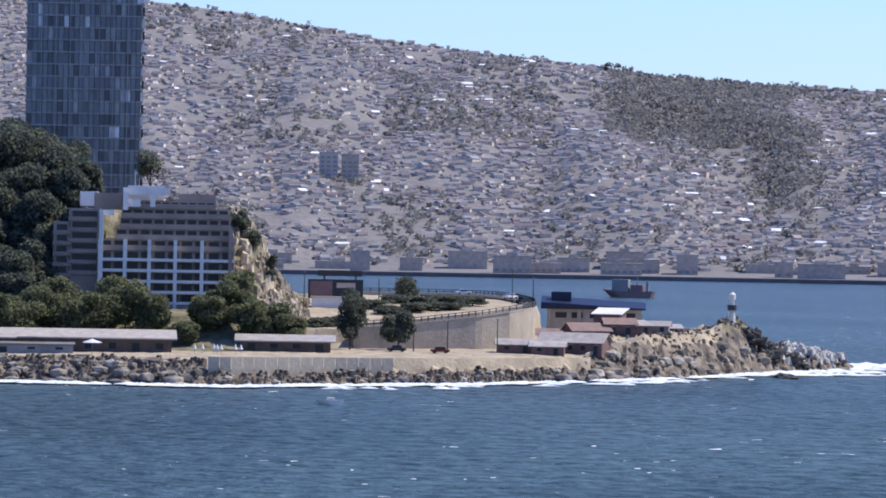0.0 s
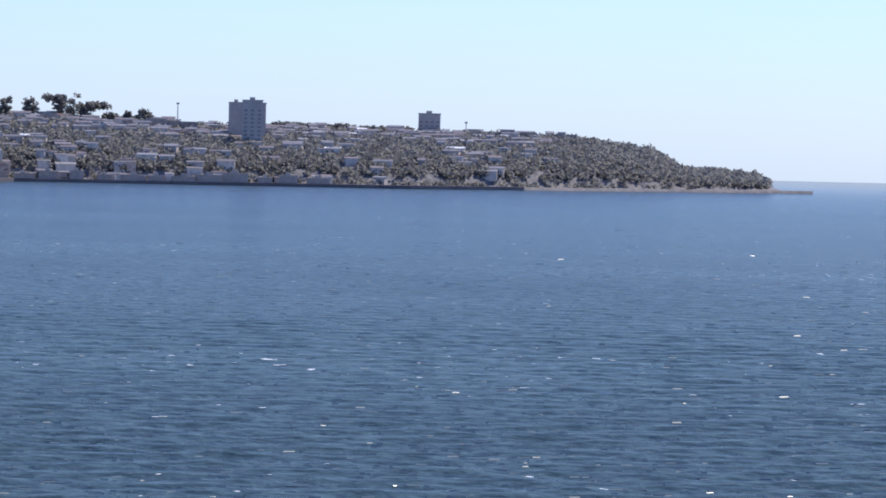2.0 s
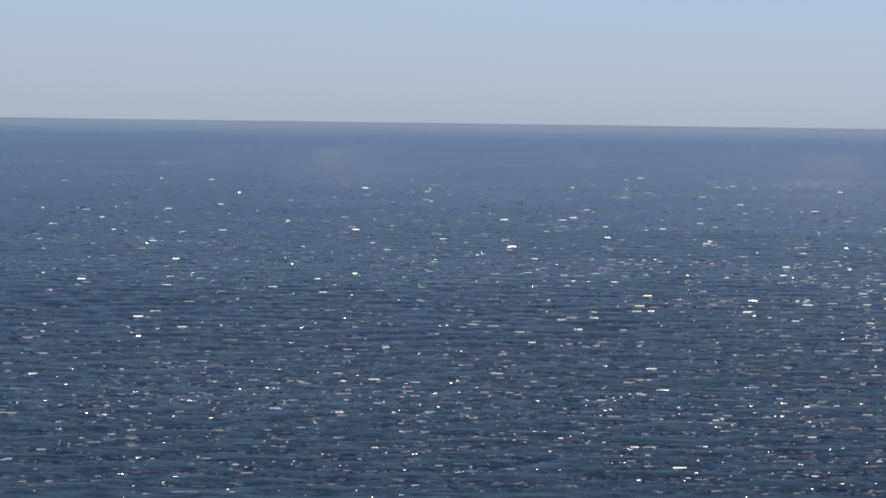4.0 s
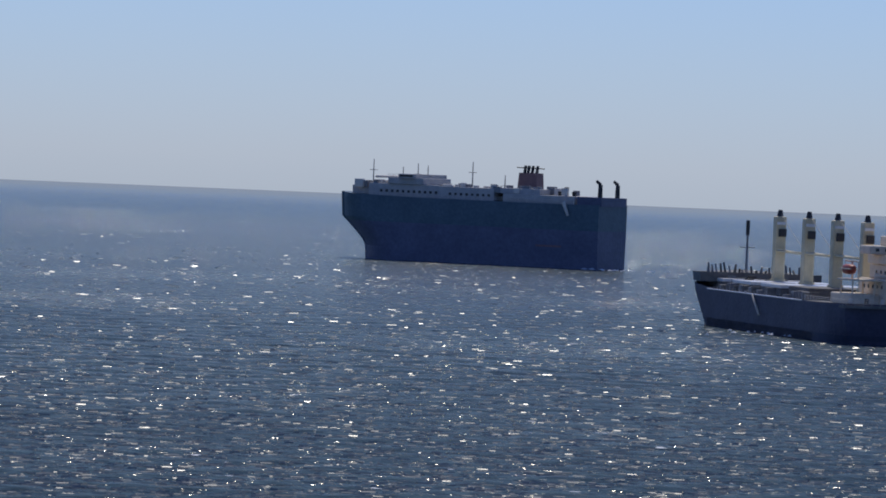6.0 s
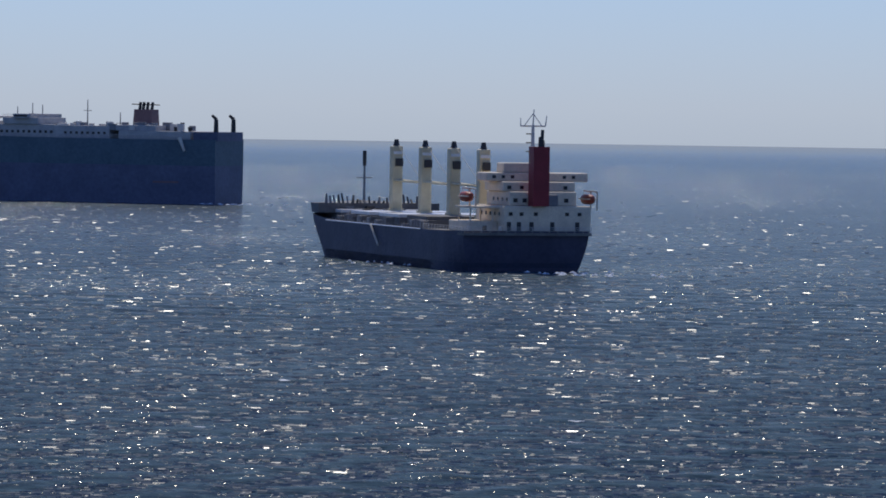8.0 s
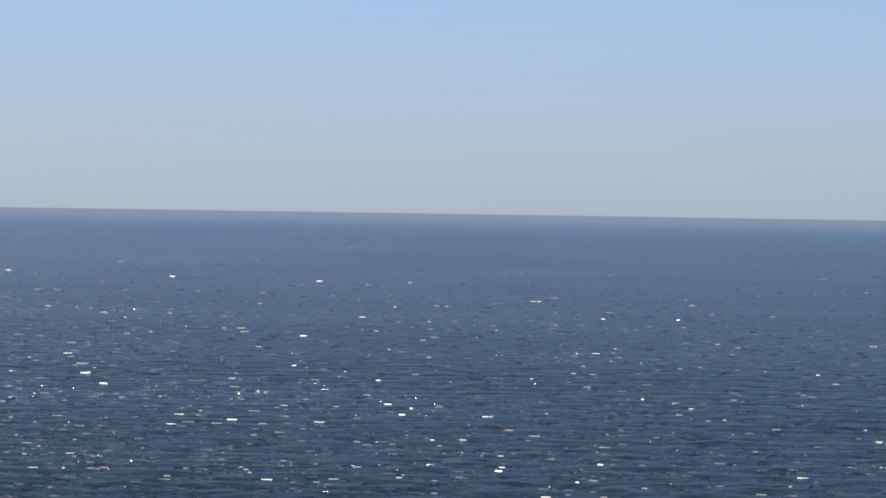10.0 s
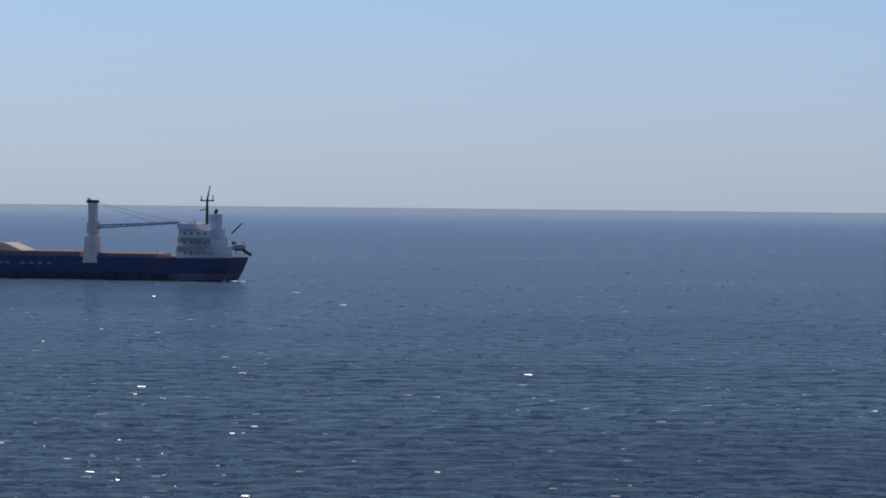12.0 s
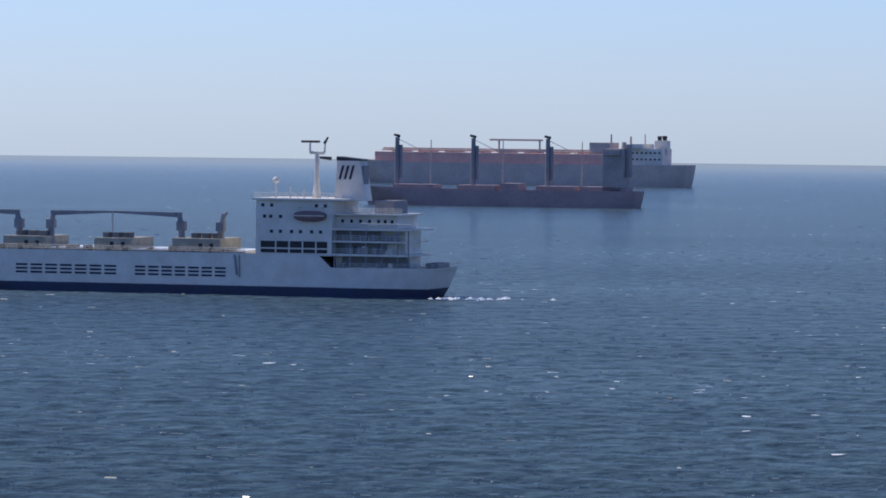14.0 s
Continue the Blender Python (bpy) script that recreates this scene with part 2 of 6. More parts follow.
def part(name, bm, material, parent, label="", smooth=False):
    me = bpy.data.meshes.new(name)
    bmesh.ops.recalc_face_normals(bm, faces=bm.faces)
    bm.to_mesh(me)
    bm.free()
    me.materials.append(material)
    if smooth:
        me.polygons.foreach_set("use_smooth", [True] * len(me.polygons))
    ob = new(name, me)
    ob.parent = parent
    return tagged(ob, label)


def bx(bm, x0, x1, y0, y1, z0, z1, bevel=0.0):
    vs = [bm.verts.new((x, y, z)) for z in (z0, z1) for x, y in ((x0, y0), (x1, y0), (x1, y1), (x0, y1))]
    fs = [bm.faces.new([vs[i] for i in f]) for f in ((3, 2, 1, 0), (4, 5, 6, 7), (0, 1, 5, 4), (1, 2, 6, 5), (2, 3, 7, 6), (3, 0, 4, 7))]
    if bevel:
        bmesh.ops.bevel(bm, geom=list({e for f in fs for e in f.edges}), offset=bevel, segments=2, affect="EDGES", profile=.5)
    return vs


def rod(bm, p, q, r0, r1=None, n=8):
    p, q = Vector(p), Vector(q)
    r1 = r0 if r1 is None else r1
    turn = (q - p).to_track_quat("Z", "Y").to_matrix()
    rings = []
    for c, r in ((p, r0), (q, r1)):
        rings.append([bm.verts.new(c + turn @ Vector((r * cos(2 * pi * k / n), r * sin(2 * pi * k / n), 0))) for k in range(n)])
    for k in range(n):
        bm.faces.new((rings[0][k], rings[0][(k + 1) % n], rings[1][(k + 1) % n], rings[1][k]))
    bm.faces.new(rings[0][::-1])
    bm.faces.new(rings[1])


def box(name, parent, mat, x0, x1, y0, y1, z0, z1, bevel=0.0, label=""):
    bm = bmesh.new()
    bx(bm, x0, x1, y0, y1, z0, z1, bevel)
    return part(name, bm, mat, parent, label)


def rods(name, parent, mat, *lines, r=.2, n=8, label=""):
    bm = bmesh.new()
    for ln in lines:
        rod(bm, ln[0], ln[1], *(ln[2:] or (r, r)), n=n)
    return part(name, bm, mat, parent, label)


def railing(parent, pts, z, h=1.1, gap=2.0, mat=None):
    """A rail of posts and three bars along the points."""
    bm = bmesh.new()
    for (x0, y0), (x1, y1) in zip(pts, pts[1:]):
        for k in range(3):
            rod(bm, (x0, y0, z + h * (k + 1) / 3), (x1, y1, z + h * (k + 1) / 3), .045, n=4)
        n = max(1, int(math.hypot(x1 - x0, y1 - y0) / gap))
        for i in range(n + 1):
            x, y = x0 + (x1 - x0) * i / n, y0 + (y1 - y0) * i / n
            rod(bm, (x, y, z), (x, y, z + h), .05, n=4)
    return part("railing", bm, mat or M_white, parent)


def thing(name, m, label, category, group=""):
    ob = new(name)
    ob.matrix_world = m
    return tagged(ob, label, category, group)


# ---- sea ----
turns = np.concatenate([np.linspace(-1.47, .98, 760), np.linspace(.98, 2 * pi - 1.47, 60)[1:-1]])
radii = [25, 200, 380]
while radii[-1] < 1650:
    radii.append(radii[-1] + (6 if radii[-1] < 420 else 1.7 if radii[-1] < 640 else 2.4 if radii[-1] < 950 else 3.6 if radii[-1] < 1250 else 6))
radii += [1700 * 1.05 ** k for k in range(22) if 1700 * 1.05 ** k < 4900] + [EDGE]
TT, RR = np.meshgrid(turns, np.array(radii))
X, Y = RR * np.sin(TT), RR * np.cos(TT)
g = np.random.RandomState(7)
Z = np.zeros_like(X)
for k in range(34):
    wl = 5.0 * 1.04 ** k
    way = g.normal(-.5, .75)
    ph = (X * cos(way) + Y * sin(way)) * 2 * pi / wl + g.uniform(0, 6.28) + .8 * np.sin(X / 47 + k) + .8 * np.sin(Y / 39 + 2 * k)
    Z += .0021 * wl * np.sin(ph)
Z *= .75 + .35 * np.sin(X / 130 + 1.7 * np.sin(Y / 170)) * np.sin(Y / 110 + 2)
Z += .35 * np.maximum(Z, 0) ** 2
Z *= np.clip((RR - 400) / 40, 0, 1) * np.clip((1640 - RR) / 800, 0, 1) * np.clip((TT + 1.47) * 60, 0, 1) * np.clip((.98 - TT) * 60, 0, 1)
sv = np.stack([X, Y, Z], -1).reshape(-1, 3).tolist()
ring = len(turns)
sf = []
for i in range(len(radii) - 1):
    sf += [(i * ring + j, (i + 1) * ring + j, (i + 1) * ring + (j + 1) % ring, i * ring + (j + 1) % ring) for j in range(ring)]
sf = [f[::-1] for f in sf] + [tuple(range(ring - 1, -1, -1))]
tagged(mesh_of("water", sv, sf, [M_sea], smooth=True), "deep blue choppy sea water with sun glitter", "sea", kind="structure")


# small steep facets riding on the sheet, tilted and massed sunward to make the glitter
g = np.random.RandomState(21)
NW = 125000
turn = np.where(g.uniform(0, 1, NW) < .55, np.clip(g.normal(-.1, .3, NW), -1.4, .9), g.uniform(-1.44, .94, NW))
far = 1 / ((85 + 565 * g.uniform(0, 1, NW) ** .55) / F / EYE + 1 / EDGE)
long_, wide = g.uniform(.25, 1.05, NW) ** 1.5 * .9 * (far / 800) ** .5, g.uniform(.1, .22, NW) * (far / 800) ** .4
high = wide * np.tan(np.radians(np.clip(g.normal(24, 5, NW), 8, 40)))
swing = -turn + g.normal(0, .2, NW)
cx, cy = far * np.sin(turn), far * np.cos(turn)
ux, uy = np.cos(swing), np.sin(swing)
rows = []
for fx, fy, fz in ((-1, -1, 0), (1, -1, 0), (1.0, 1, 0), (-1, 1, 0), (-.92, 0, 1), (.94, 0, 1)):
    px, py = fx * long_, fy * wide
    rows.append(np.stack([cx + px * ux - py * uy, cy + px * uy + py * ux, fz * (high + .05) - .05], -1))
wv = np.stack(rows, 1).reshape(-1, 3).tolist()
wf = []
for o in range(0, NW * 6, 6):
    wf += [(o, o + 1, o + 5, o + 4), (o + 2, o + 3, o + 4, o + 5), (o + 1, o + 2, o + 5), (o + 3, o, o + 4)]
M_wavelet = surf("wavelet_water", (.07, .118, .152), (.085, .14, .175), 30, .3, bump=0, gloss=.5)
tagged(mesh_of("wavelets", wv, wf, [M_wavelet]), "small steep wavelets tilted to glint in the sun on the sea", "waves", kind="stuff")


def curve(table, x):
    xs, ys = zip(*table)
    return float(np.interp(x, xs, ys))


def step(x, a, b):
    t = min(1, max(0, (x - a) / (b - a)))
    return t * t * (3 - 2 * t)


# ---- the far city hill ----
RIDGE = [(-12150, 450), (-11929, 440), (-11659, 428), (-11519, 413), (-11289, 374), (-11109, 351), (-10929, 334), (-10787, 314), (-10587, 299), (-10387, 293),
         (-10227, 306), (-10087, 310), (-9887, 306), (-9687, 293), (-9587, 270), (-9387, 264), (-9219, 241), (-9017, 222), (-8817, 206),
         (-8636, 196), (-8526, 164), (-8396, 130), (-8296, 114), (-8206, 86), (-8036, 80), (-7755, 73), (-7525, 72), (-7115, 62), (-6975, 46),
         (-6925, 12), (-6795, 6), (-6765, -12), (-6735, -20), (-6690, -24)]
SHORE = [(-12150, 48), (-9400, 48), (-8649, 46), (-8336, 41), (-8125, 31), (-7400, 29), (-7000, 25), (-6690, 22)]
BACK = [(-12150, 4450), (-8700, 4400), (-8500, 4200), (-8300, 3800), (-8150, 3600), (-7100, 3800), (-6690, 3800)]


def far_ground(b, s):
    """Distance and height of the far hill: s runs from the waterfront (0) to the ridge (1)."""
    r0 = 1 / (curve(SHORE, b) / F / EYE + 1 / EDGE)
    r1 = max(curve(BACK, b), r0 + 60)
    top = rise(r1, curve(RIDGE, b))
    r = r0 + (r1 - r0) * s
    flat = .09
    g = max(0, (s - flat) / (1 - flat))
    wide = step(b, -8200, -8500)
    g = g ** (.92 if wide > .5 else .45)
    z = 2.2 + (top - 2.2) * g if s > 0 else -1.5
    if 0 < s:
        z += wide * 4 * g * (1 - g) * 20 * noise.fractal(Vector((b * .0042, s * 2.5, 3)), 1.0, 2.0, 3)
    return r, max(z, -1.5)


hb = [-12150 + 20 * i for i in range(274)]
hs = [0, .015] + [.05 + .95 * k / 40 for k in range(41)]
hv, hf = [], []
for b in hb:
    for s in hs:
        r, z = far_ground(b, s)
        hv.append(at(b, r, z))
    for dr, dz in ((60, -8), (200, -60)):
        r, z = far_ground(b, 1.0)
        hv.append(at(b, r + dr, max(-3, z + dz)))
n = len(hs) + 2
for i in range(len(hb) - 1):
    hf += [(i * n + k, (i + 1) * n + k, (i + 1) * n + k + 1, i * n + k + 1) for k in range(n - 1)]
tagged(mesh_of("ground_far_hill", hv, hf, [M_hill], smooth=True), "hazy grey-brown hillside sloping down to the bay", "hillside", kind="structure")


def houses_mesh(name, spots, mats, label, category):
    """Small gabled houses: place, half width, half depth, wall height, roof height, turn."""
    hv, hf, hi = [], [], []
    for p, w, d, h, k, a in spots:
        c, s_ = cos(a), sin(a)
        o = len(hv)
        for x, y, z in ((-w, -d, -4), (w, -d, -4), (w, d, -4), (-w, d, -4), (-w, -d, h), (w, -d, h), (w, d, h), (-w, d, h)):
            hv.append((p.x + x * c - y * s_, p.y + x * s_ + y * c, p.z + z))
        hf += [(o, o + 1, o + 5, o + 4), (o + 1, o + 2, o + 6, o + 5), (o + 2, o + 3, o + 7, o + 6), (o + 3, o, o + 4, o + 7)]
        hi += [0, 0, 0, 0]
        q = len(hv)
        e = .5
        for x, y, z in ((-w - e, -d - e, h), (w + e, -d - e, h), (w + e, d + e, h + k * .3), (-w - e, d + e, h + k * .3), (-w - e, d * .2, h + k), (w + e, d * .2, h + k)):
            hv.append((p.x + x * c - y * s_, p.y + x * s_ + y * c, p.z + z))
        hf += [(q, q + 1, q + 5, q + 4), (q + 5, q + 2, q + 3, q + 4), (q + 1, q + 2, q + 5), (q + 3, q, q + 4)]
        hi += [1, 1, 1, 1]
    return tagged(mesh_of(name, hv, hf, mats, index=hi), label, category, kind="stuff")


rng = random.Random(5)


def wooded(b, s):
    """How far the far hill is wooded rather than built on at this place."""
    v = noise.fractal(Vector((b * .0045, s * 4, 9)), 1.0, 2.0, 3) * 1.3 - .1
    v += 1.6 * math.exp(-((b + 10690) / 150) ** 2 - ((s - .84) / .22) ** 2)
    v += 1.4 * step(b, -9900, -9600) * step(s, .3, .16)
    v += 1.1 * step(b, -8300, -8200) * (step(s, .95, .7))
    v += .9 * step(b, -7500, -7300)
    return v


spots = []
while len(spots) < 15000:
    b = rng.uniform(-12100, -6990)
    s = rng.uniform(.1, 1.0)
    if b > -8250 and rng.random() > .25:
        continue
    if rng.random() < wooded(b, s) + .12:
        continue
    r, z = far_ground(b, s)
    w = rng.uniform(1.3, 3.4) * (2.2 if rng.random() < .08 else 1)
    spots.append((at(b, r, z), w, rng.uniform(1.8, 3.6), rng.uniform(.5, 2.2), rng.uniform(.6, 2.0), -b / F + rng.gauss(0, .55)))
for _ in range(300):
    b, s = rng.uniform(-8260, -7150), rng.choice((rng.uniform(.5, .98), rng.uniform(.6, .98), rng.uniform(.03, .4)))
    r, z = far_ground(b, s)
    spots.append((at(b, r, z + 1.6), rng.uniform(2.5, 7), rng.uniform(2.5, 4), rng.uniform(2, 4.5), rng.uniform(.5, 1.6), -b / F + rng.gauss(0, .25)))
houses_mesh("hillside_houses", spots, [M_house, M_roof], "thousands of small pale houses crowding the hillside", "houses")


def leaf_cloud(blobs, size, per, seed):
    """Loose leaf pieces filling the blobs (centre, radii): an uneven crown with gaps."""
    g = random.Random(seed)
    v, f = [], []
    for c, rad in blobs:
        for _ in range(per):
            while True:
                u = Vector((g.uniform(-1, 1), g.uniform(-1, 1), g.uniform(-1, 1)))
                if .3 < u.length < 1:
                    break
            p = Vector((c[0] + u.x * rad[0], c[1] + u.y * rad[1], c[2] + u.z * rad[2]))
            a, e = g.uniform(0, 2 * pi), g.uniform(-1.0, 1.0)
            d1 = Vector((cos(a) * cos(e), sin(a) * cos(e), sin(e))) * size * g.uniform(.6, 1.3)
            d2 = d1.cross(Vector((g.uniform(-1, 1), g.uniform(-1, 1), g.uniform(-1, 1)))).normalized() * size * g.uniform(.4, .8)
            o = len(v)
            v += [p - d1, p + d2 * .8, p + d1, p - d2]
            f.append((o, o + 1, o + 2, o + 3))
    return v, f


blobs = []
while len(blobs) < 9000:
    b, s = rng.uniform(-12100, -6770), rng.uniform(.1, 1.0)
    if rng.random() > wooded(b, s) + .22:
        continue
    r, z = far_ground(b, s)
    k = rng.uniform(1.8, 4.2)
    blobs.append((at(b, r, z + k * .6), (k * 1.4, k * 1.2, k)))
for b0, b1, s0, s1, cnt in ((-10860, -10540, .6, .99, 1500), (-10600, -10480, .4, .7, 250), (-9750, -8650, .1, .27, 1900), (-8300, -6900, .03, .5, 1200), (-11250, -10950, .55, .8, 350)):
    for _ in range(cnt):
        b, s = rng.uniform(b0, b1), rng.uniform(s0, s1)
        r, z = far_ground(b, s)
        k = rng.uniform(1.8, 3.8)
        blobs.append((at(b, r, z + k * .5), (k * 1.4, k * 1.2, k)))
for b0, b1, cnt, hh in ((-10870, -10790, 14, 7), (-10790, -10560, 26, 4), (-9800, -9770, 6, 7), (-8320, -8200, 40, 6), (-8134, -7850, 90, 4), (-7650, -7400, 120, 4), (-7080, -6930, 26, 3.5), (-6830, -6780, 10, 3.5), (-11900, -8500, 240, 2.6)):
    for _ in range(cnt):
        b = rng.uniform(b0, b1)
        r, z = far_ground(b, .985)
        k = min(hh * rng.uniform(.3, .6), rng.uniform(1.8, 3.2))
        blobs.append((at(b, r, z + hh * rng.uniform(.0, 1.0)), (k * 1.1, k, k * .8)))
for x, e, w, flat in ((-180, 112, 13, 0), (-150, 120, 18, 0), (-115, 108, 15, 0), (-85, 114, 20, 0), (-60, 100, 14, 0), (-28, 112, 15, 0), (8, 122, 12, 0), (50, 119, 16, 0), (92, 128, 22, 1), (108, 116, 24, 0), (130, 130, 17, 0), (150, 112, 20, 0), (172, 116, 22, 1), (192, 96, 22, 0),
                      (222, 98, 8, 0), (240, 92, 14, 0), (252, 103, 20, 0), (268, 90, 12, 0), (478, 82, 10, 0), (495, 88, 16, 0), (524, 84, 20, 0), (556, 82, 22, 0), (595, 88, 11, 0), (632, 78, 16, 0), (655, 84, 16, 0),
                      (690, 82, 20, 0), (715, 80, 16, 0), (762, 74, 14, 0), (800, 70, 18, 0), (850, 66, 16, 0), (905, 62, 14, 0), (960, 56, 16, 0), (1040, 44, 12, 0), (1075, 40, 10, 0), (1105, 34, 9, 0), (1190, 16, 9, 0), (1215, 14, 8, 0)):
    b = x - 8125
    r, z = far_ground(b, .97)
    top, w = rise(r, e), w * r / F
    high = max(3, top - z)
    for _ in range(int(8 + w)):
        k = rng.uniform(.3, .5) * min(w, high * .8)
        up = rng.uniform(.8, 1.0) if flat else rng.uniform(.1, 1.0) ** .8
        reach = w * sqrt(max(.08, 1 - (up - .45) ** 2 * 2.6)) if not flat else w
        blobs.append((at(b, r + rng.uniform(-3, 3), z + high * up - k * .7) + at(b, 1).cross(Vector((0, 0, 1))).normalized() * rng.uniform(-1, 1) * (reach - k * .6), (k, k, k * (.5 if flat else .8))))
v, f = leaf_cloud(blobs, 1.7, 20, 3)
tagged(mesh_of("far_woods", v, f, [M_leaf_far]), "haze-greyed trees between the hillside houses", "trees", kind="stuff")

# waterfront sheds, quays and blocks of flats
M_far_tower = surf("grey_tower_render", (.52, .46, .41), (.45, .4, .355), 12, .85)
M_far_window = surf("dull_far_window", (.3, .27, .25), (.25, .225, .21), 3, .4, bump=0)
M_quay = surf("dark_quay_wall", (.16, .14, .14), (.12, .105, .11), 12, .9)
qv, qf = [], []
qb = [-12150 + 50 * i for i in range(100)]
for b in qb:
    r = 1 / (curve(SHORE, b) / F / EYE + 1 / EDGE)
    qv += [at(b, r - 5, -1), at(b, r - 5, 2.4), at(b, r + 28, 2.4), at(b, r + 28, -1)]
for i in range(len(qb) - 1):
    for k in range(3):
        qf.append((4 * i + k, 4 * i + 4 + k, 4 * i + 5 + k, 4 * i + 1 + k))
tagged(mesh_of("quay", qv, qf, [M_quay]), "dark stone quay along the far waterfront", "quay", kind="structure")


def city_block(b, s, w, dp, h, label, mat, floors=0, name="city_building"):
    """A building on the far hill: walls, a roof slab with parapet, and window bands."""
    r, z = far_ground(b, s)
    t = thing(name, Matrix.Translation(at(b, r, z)) @ Matrix.Rotation(-b / F, 4, "Z"), label, "building")
    box("wall", t, mat, -w / 2, w / 2, 0, dp, -4, h)
    bm = bmesh.new()
    bx(bm, -w / 2 - .4, w / 2 + .4, -.4, dp + .4, h, h + .7)
    bx(bm, -w * .15, w * .12, dp * .3, dp * .7, h + .7, h + 2.6)
    part("roof", bm, M_tin if h < 12 else mat, t)
    for k in range(floors):
        for j in range(max(2, int(w / 4))):
            x = -w / 2 + w * (j + .5) / max(2, int(w / 4))
            box("window", t, M_far_window, x - 1.2, x + 1.2, -.15, -.02, 1.2 + k * 3, 2.5 + k * 3)
    return t


for b, s, w, h, fl, lab in (
        (-11350, .30, 13, 17, 5, "pale slab block of flats on the hillside"), (-11312, .30, 12, 19, 5, "pale slab block of flats on the hillside"),
        (-8628, .26, 20, 40, 12, "tall grey block of flats above the waterfront"), (-8980, .24, 34, 9, 2, "long white apartment row"),
        (-9030, .24, 22, 11, 3, "long white apartment row"), (-8915, .25, 30, 8, 2, "long white apartment row"), (-9205, .10, 12, 30, 0, "slender pale church tower at the waterfront"),
        (-7683, .45, 15, 33, 9, "grey slender residential tower over the trees"), (-7712, .6, 11, 27, 0, "pale residential tower over the trees"),
        (-7670, .6, 9, 27, 0, "grey residential tower over the trees"), (-7370, .93, 17, 17, 4, "square stone tower block on the bluff"),
        (-7290, .95, 40, 4, 1, "long low building on the bluff"), (-7230, .95, 44, 5, 1, "long low building on the bluff"), (-7135, .95, 24, 5, 1, "long low building on the bluff"),
        (-8180, .95, 50, 5, 1, "long white-roofed hall on the bluff"), (-8050, .95, 40, 4, 1, "long white-roofed hall on the bluff"), (-7960, .6, 40, 4, 1, "long white-roofed hall on the bluff"),
        (-7850, .8, 60, 6, 2, "low brick terrace on the bluff"), (-9130, .72, 80, 4, 0, "long pale terrace wall on the hillside"), (-10290, .58, 60, 4, 0, "long pale terrace wall on the hillside"),
        (-8780, .72, 60, 6, 1, "long flat-roofed school on the hillside")):
    city_block(b, s, w, 10, h, lab, M_far_tower if h in (40, 33, 27, 17) else M_port, fl)
for i in range(84):
    b = -11500 + i * 36 + rng.uniform(-26, 26)
    if -9950 < b < -9560 or rng.random() < .25:
        continue
    city_block(b, rng.uniform(.016, .1), rng.uniform(8, 30), 14, rng.uniform(3, 12) * (1 if b < -9900 else .7), "pale harbour warehouse behind the quay", M_port, rng.choice((0, 0, 1)), "warehouse")
for i in range(16):
    b = -8270 + i * 47 + rng.uniform(-9, 9)
    city_block(b, .012, rng.uniform(8, 18), 8, rng.uniform(2.5, 6), "low white-roofed beach building on the waterfront", M_port, 0, "beach_building")
for b, h in ((-10170, 12), (-10100, 13), (-8526, 14), (-7815, 15), (-7305, 9)):
    r, z = far_ground(b, .99)
    t = thing("radio_mast", Matrix.Translation(at(b, r, z - 2)), "thin steel radio mast on the ridge", "mast")
    rods("pole", t, M_slate, ((0, 0, 0), (0, 0, h + 4), .5, .25))
    box("antenna_head", t, M_slate, -1, 1, -.6, .6, h + 3, h + 4.4)

# ---- the near headland ----
NEAR = [(-260, 990), (0, 1014), (400, 1004), (600, 1023), (800, 1037), (1000, 1066), (1200, 1103), (1340, 1150), (1490, 1185), (1560, 1195)]


def land(a, d, z=0.0):
    """A place on the headland: steps from its left start, distance, height."""
    return at(a - 11929, d, z)


REACH = [(960, 165), (1150, 155), (1215, 85), (1400, 48), (1560, 32)]


WALL_LINE = [(560, 1094), (640, 1095), (735, 1100), (850, 1108), (905, 1115), (935, 1126), (948, 1145), (960, 1160)]
WALL_TOP = [(560, 10.2), (640, 10.6), (735, 11.6), (850, 13.3), (930, 14.8), (960, 14.9)]


def near_ground(a, d):
    """The height of the headland."""
    q = d - curve(NEAR, a)
    z = curve([(-14, -3), (0, -.4), (9, 3.6), (15, 5.3), (22, 5.7), (45, 6.0)], q)
    # road terrace above the retaining wall, and the hotel's terrace
    w = curve(WALL_LINE, a)
    up = curve(WALL_TOP, a) - 6.0
    up += (8.9 - up) * step(d, w + 14, w + 70)
    z += up * step(d, w + 1.5, w + 6) * step(a, 470, 560) * step(a, 975, 940)
    z += 8.0 * step(q, 62, 92) * step(a, 560, 470)
    # bluff behind the hotel and the wooded slope
    z += 22 * step(d, 1108, 1150) * step(a, 535, 415)
    z += 8 * step(d, 1120, 1200) * step(a, 140, 20)
    # rocky point
    z += 4.0 * step(q, 8, 26) * step(a, 1020, 1090) * step(a, 1400, 1300)
    z += 3.6 * math.exp(-((a - 1300) / 34) ** 2 - ((d - 1160) / 16) ** 2)
    z -= 3.0 * step(a, 1380, 1500) * step(q, 0, 20)
    end = step(a, 1545, 1490)
    far_side = step(d, 1345, 1300) if a < 960 else step(q, curve(REACH, a), curve(REACH, a) - 24)
    rough = noise.fractal(Vector((a * .055, d * .11, 1)), 1.0, 2.0, 4)
    rocky = step(q, 18, 8) * step(q, -6, 2) + step(a, 1030, 1090) * .9
    z += rough * (1.1 * rocky + .15 + 1.6 * step(a, 535, 480) * step(d, 1108, 1130))
    return (z + 3) * end * far_side - 3


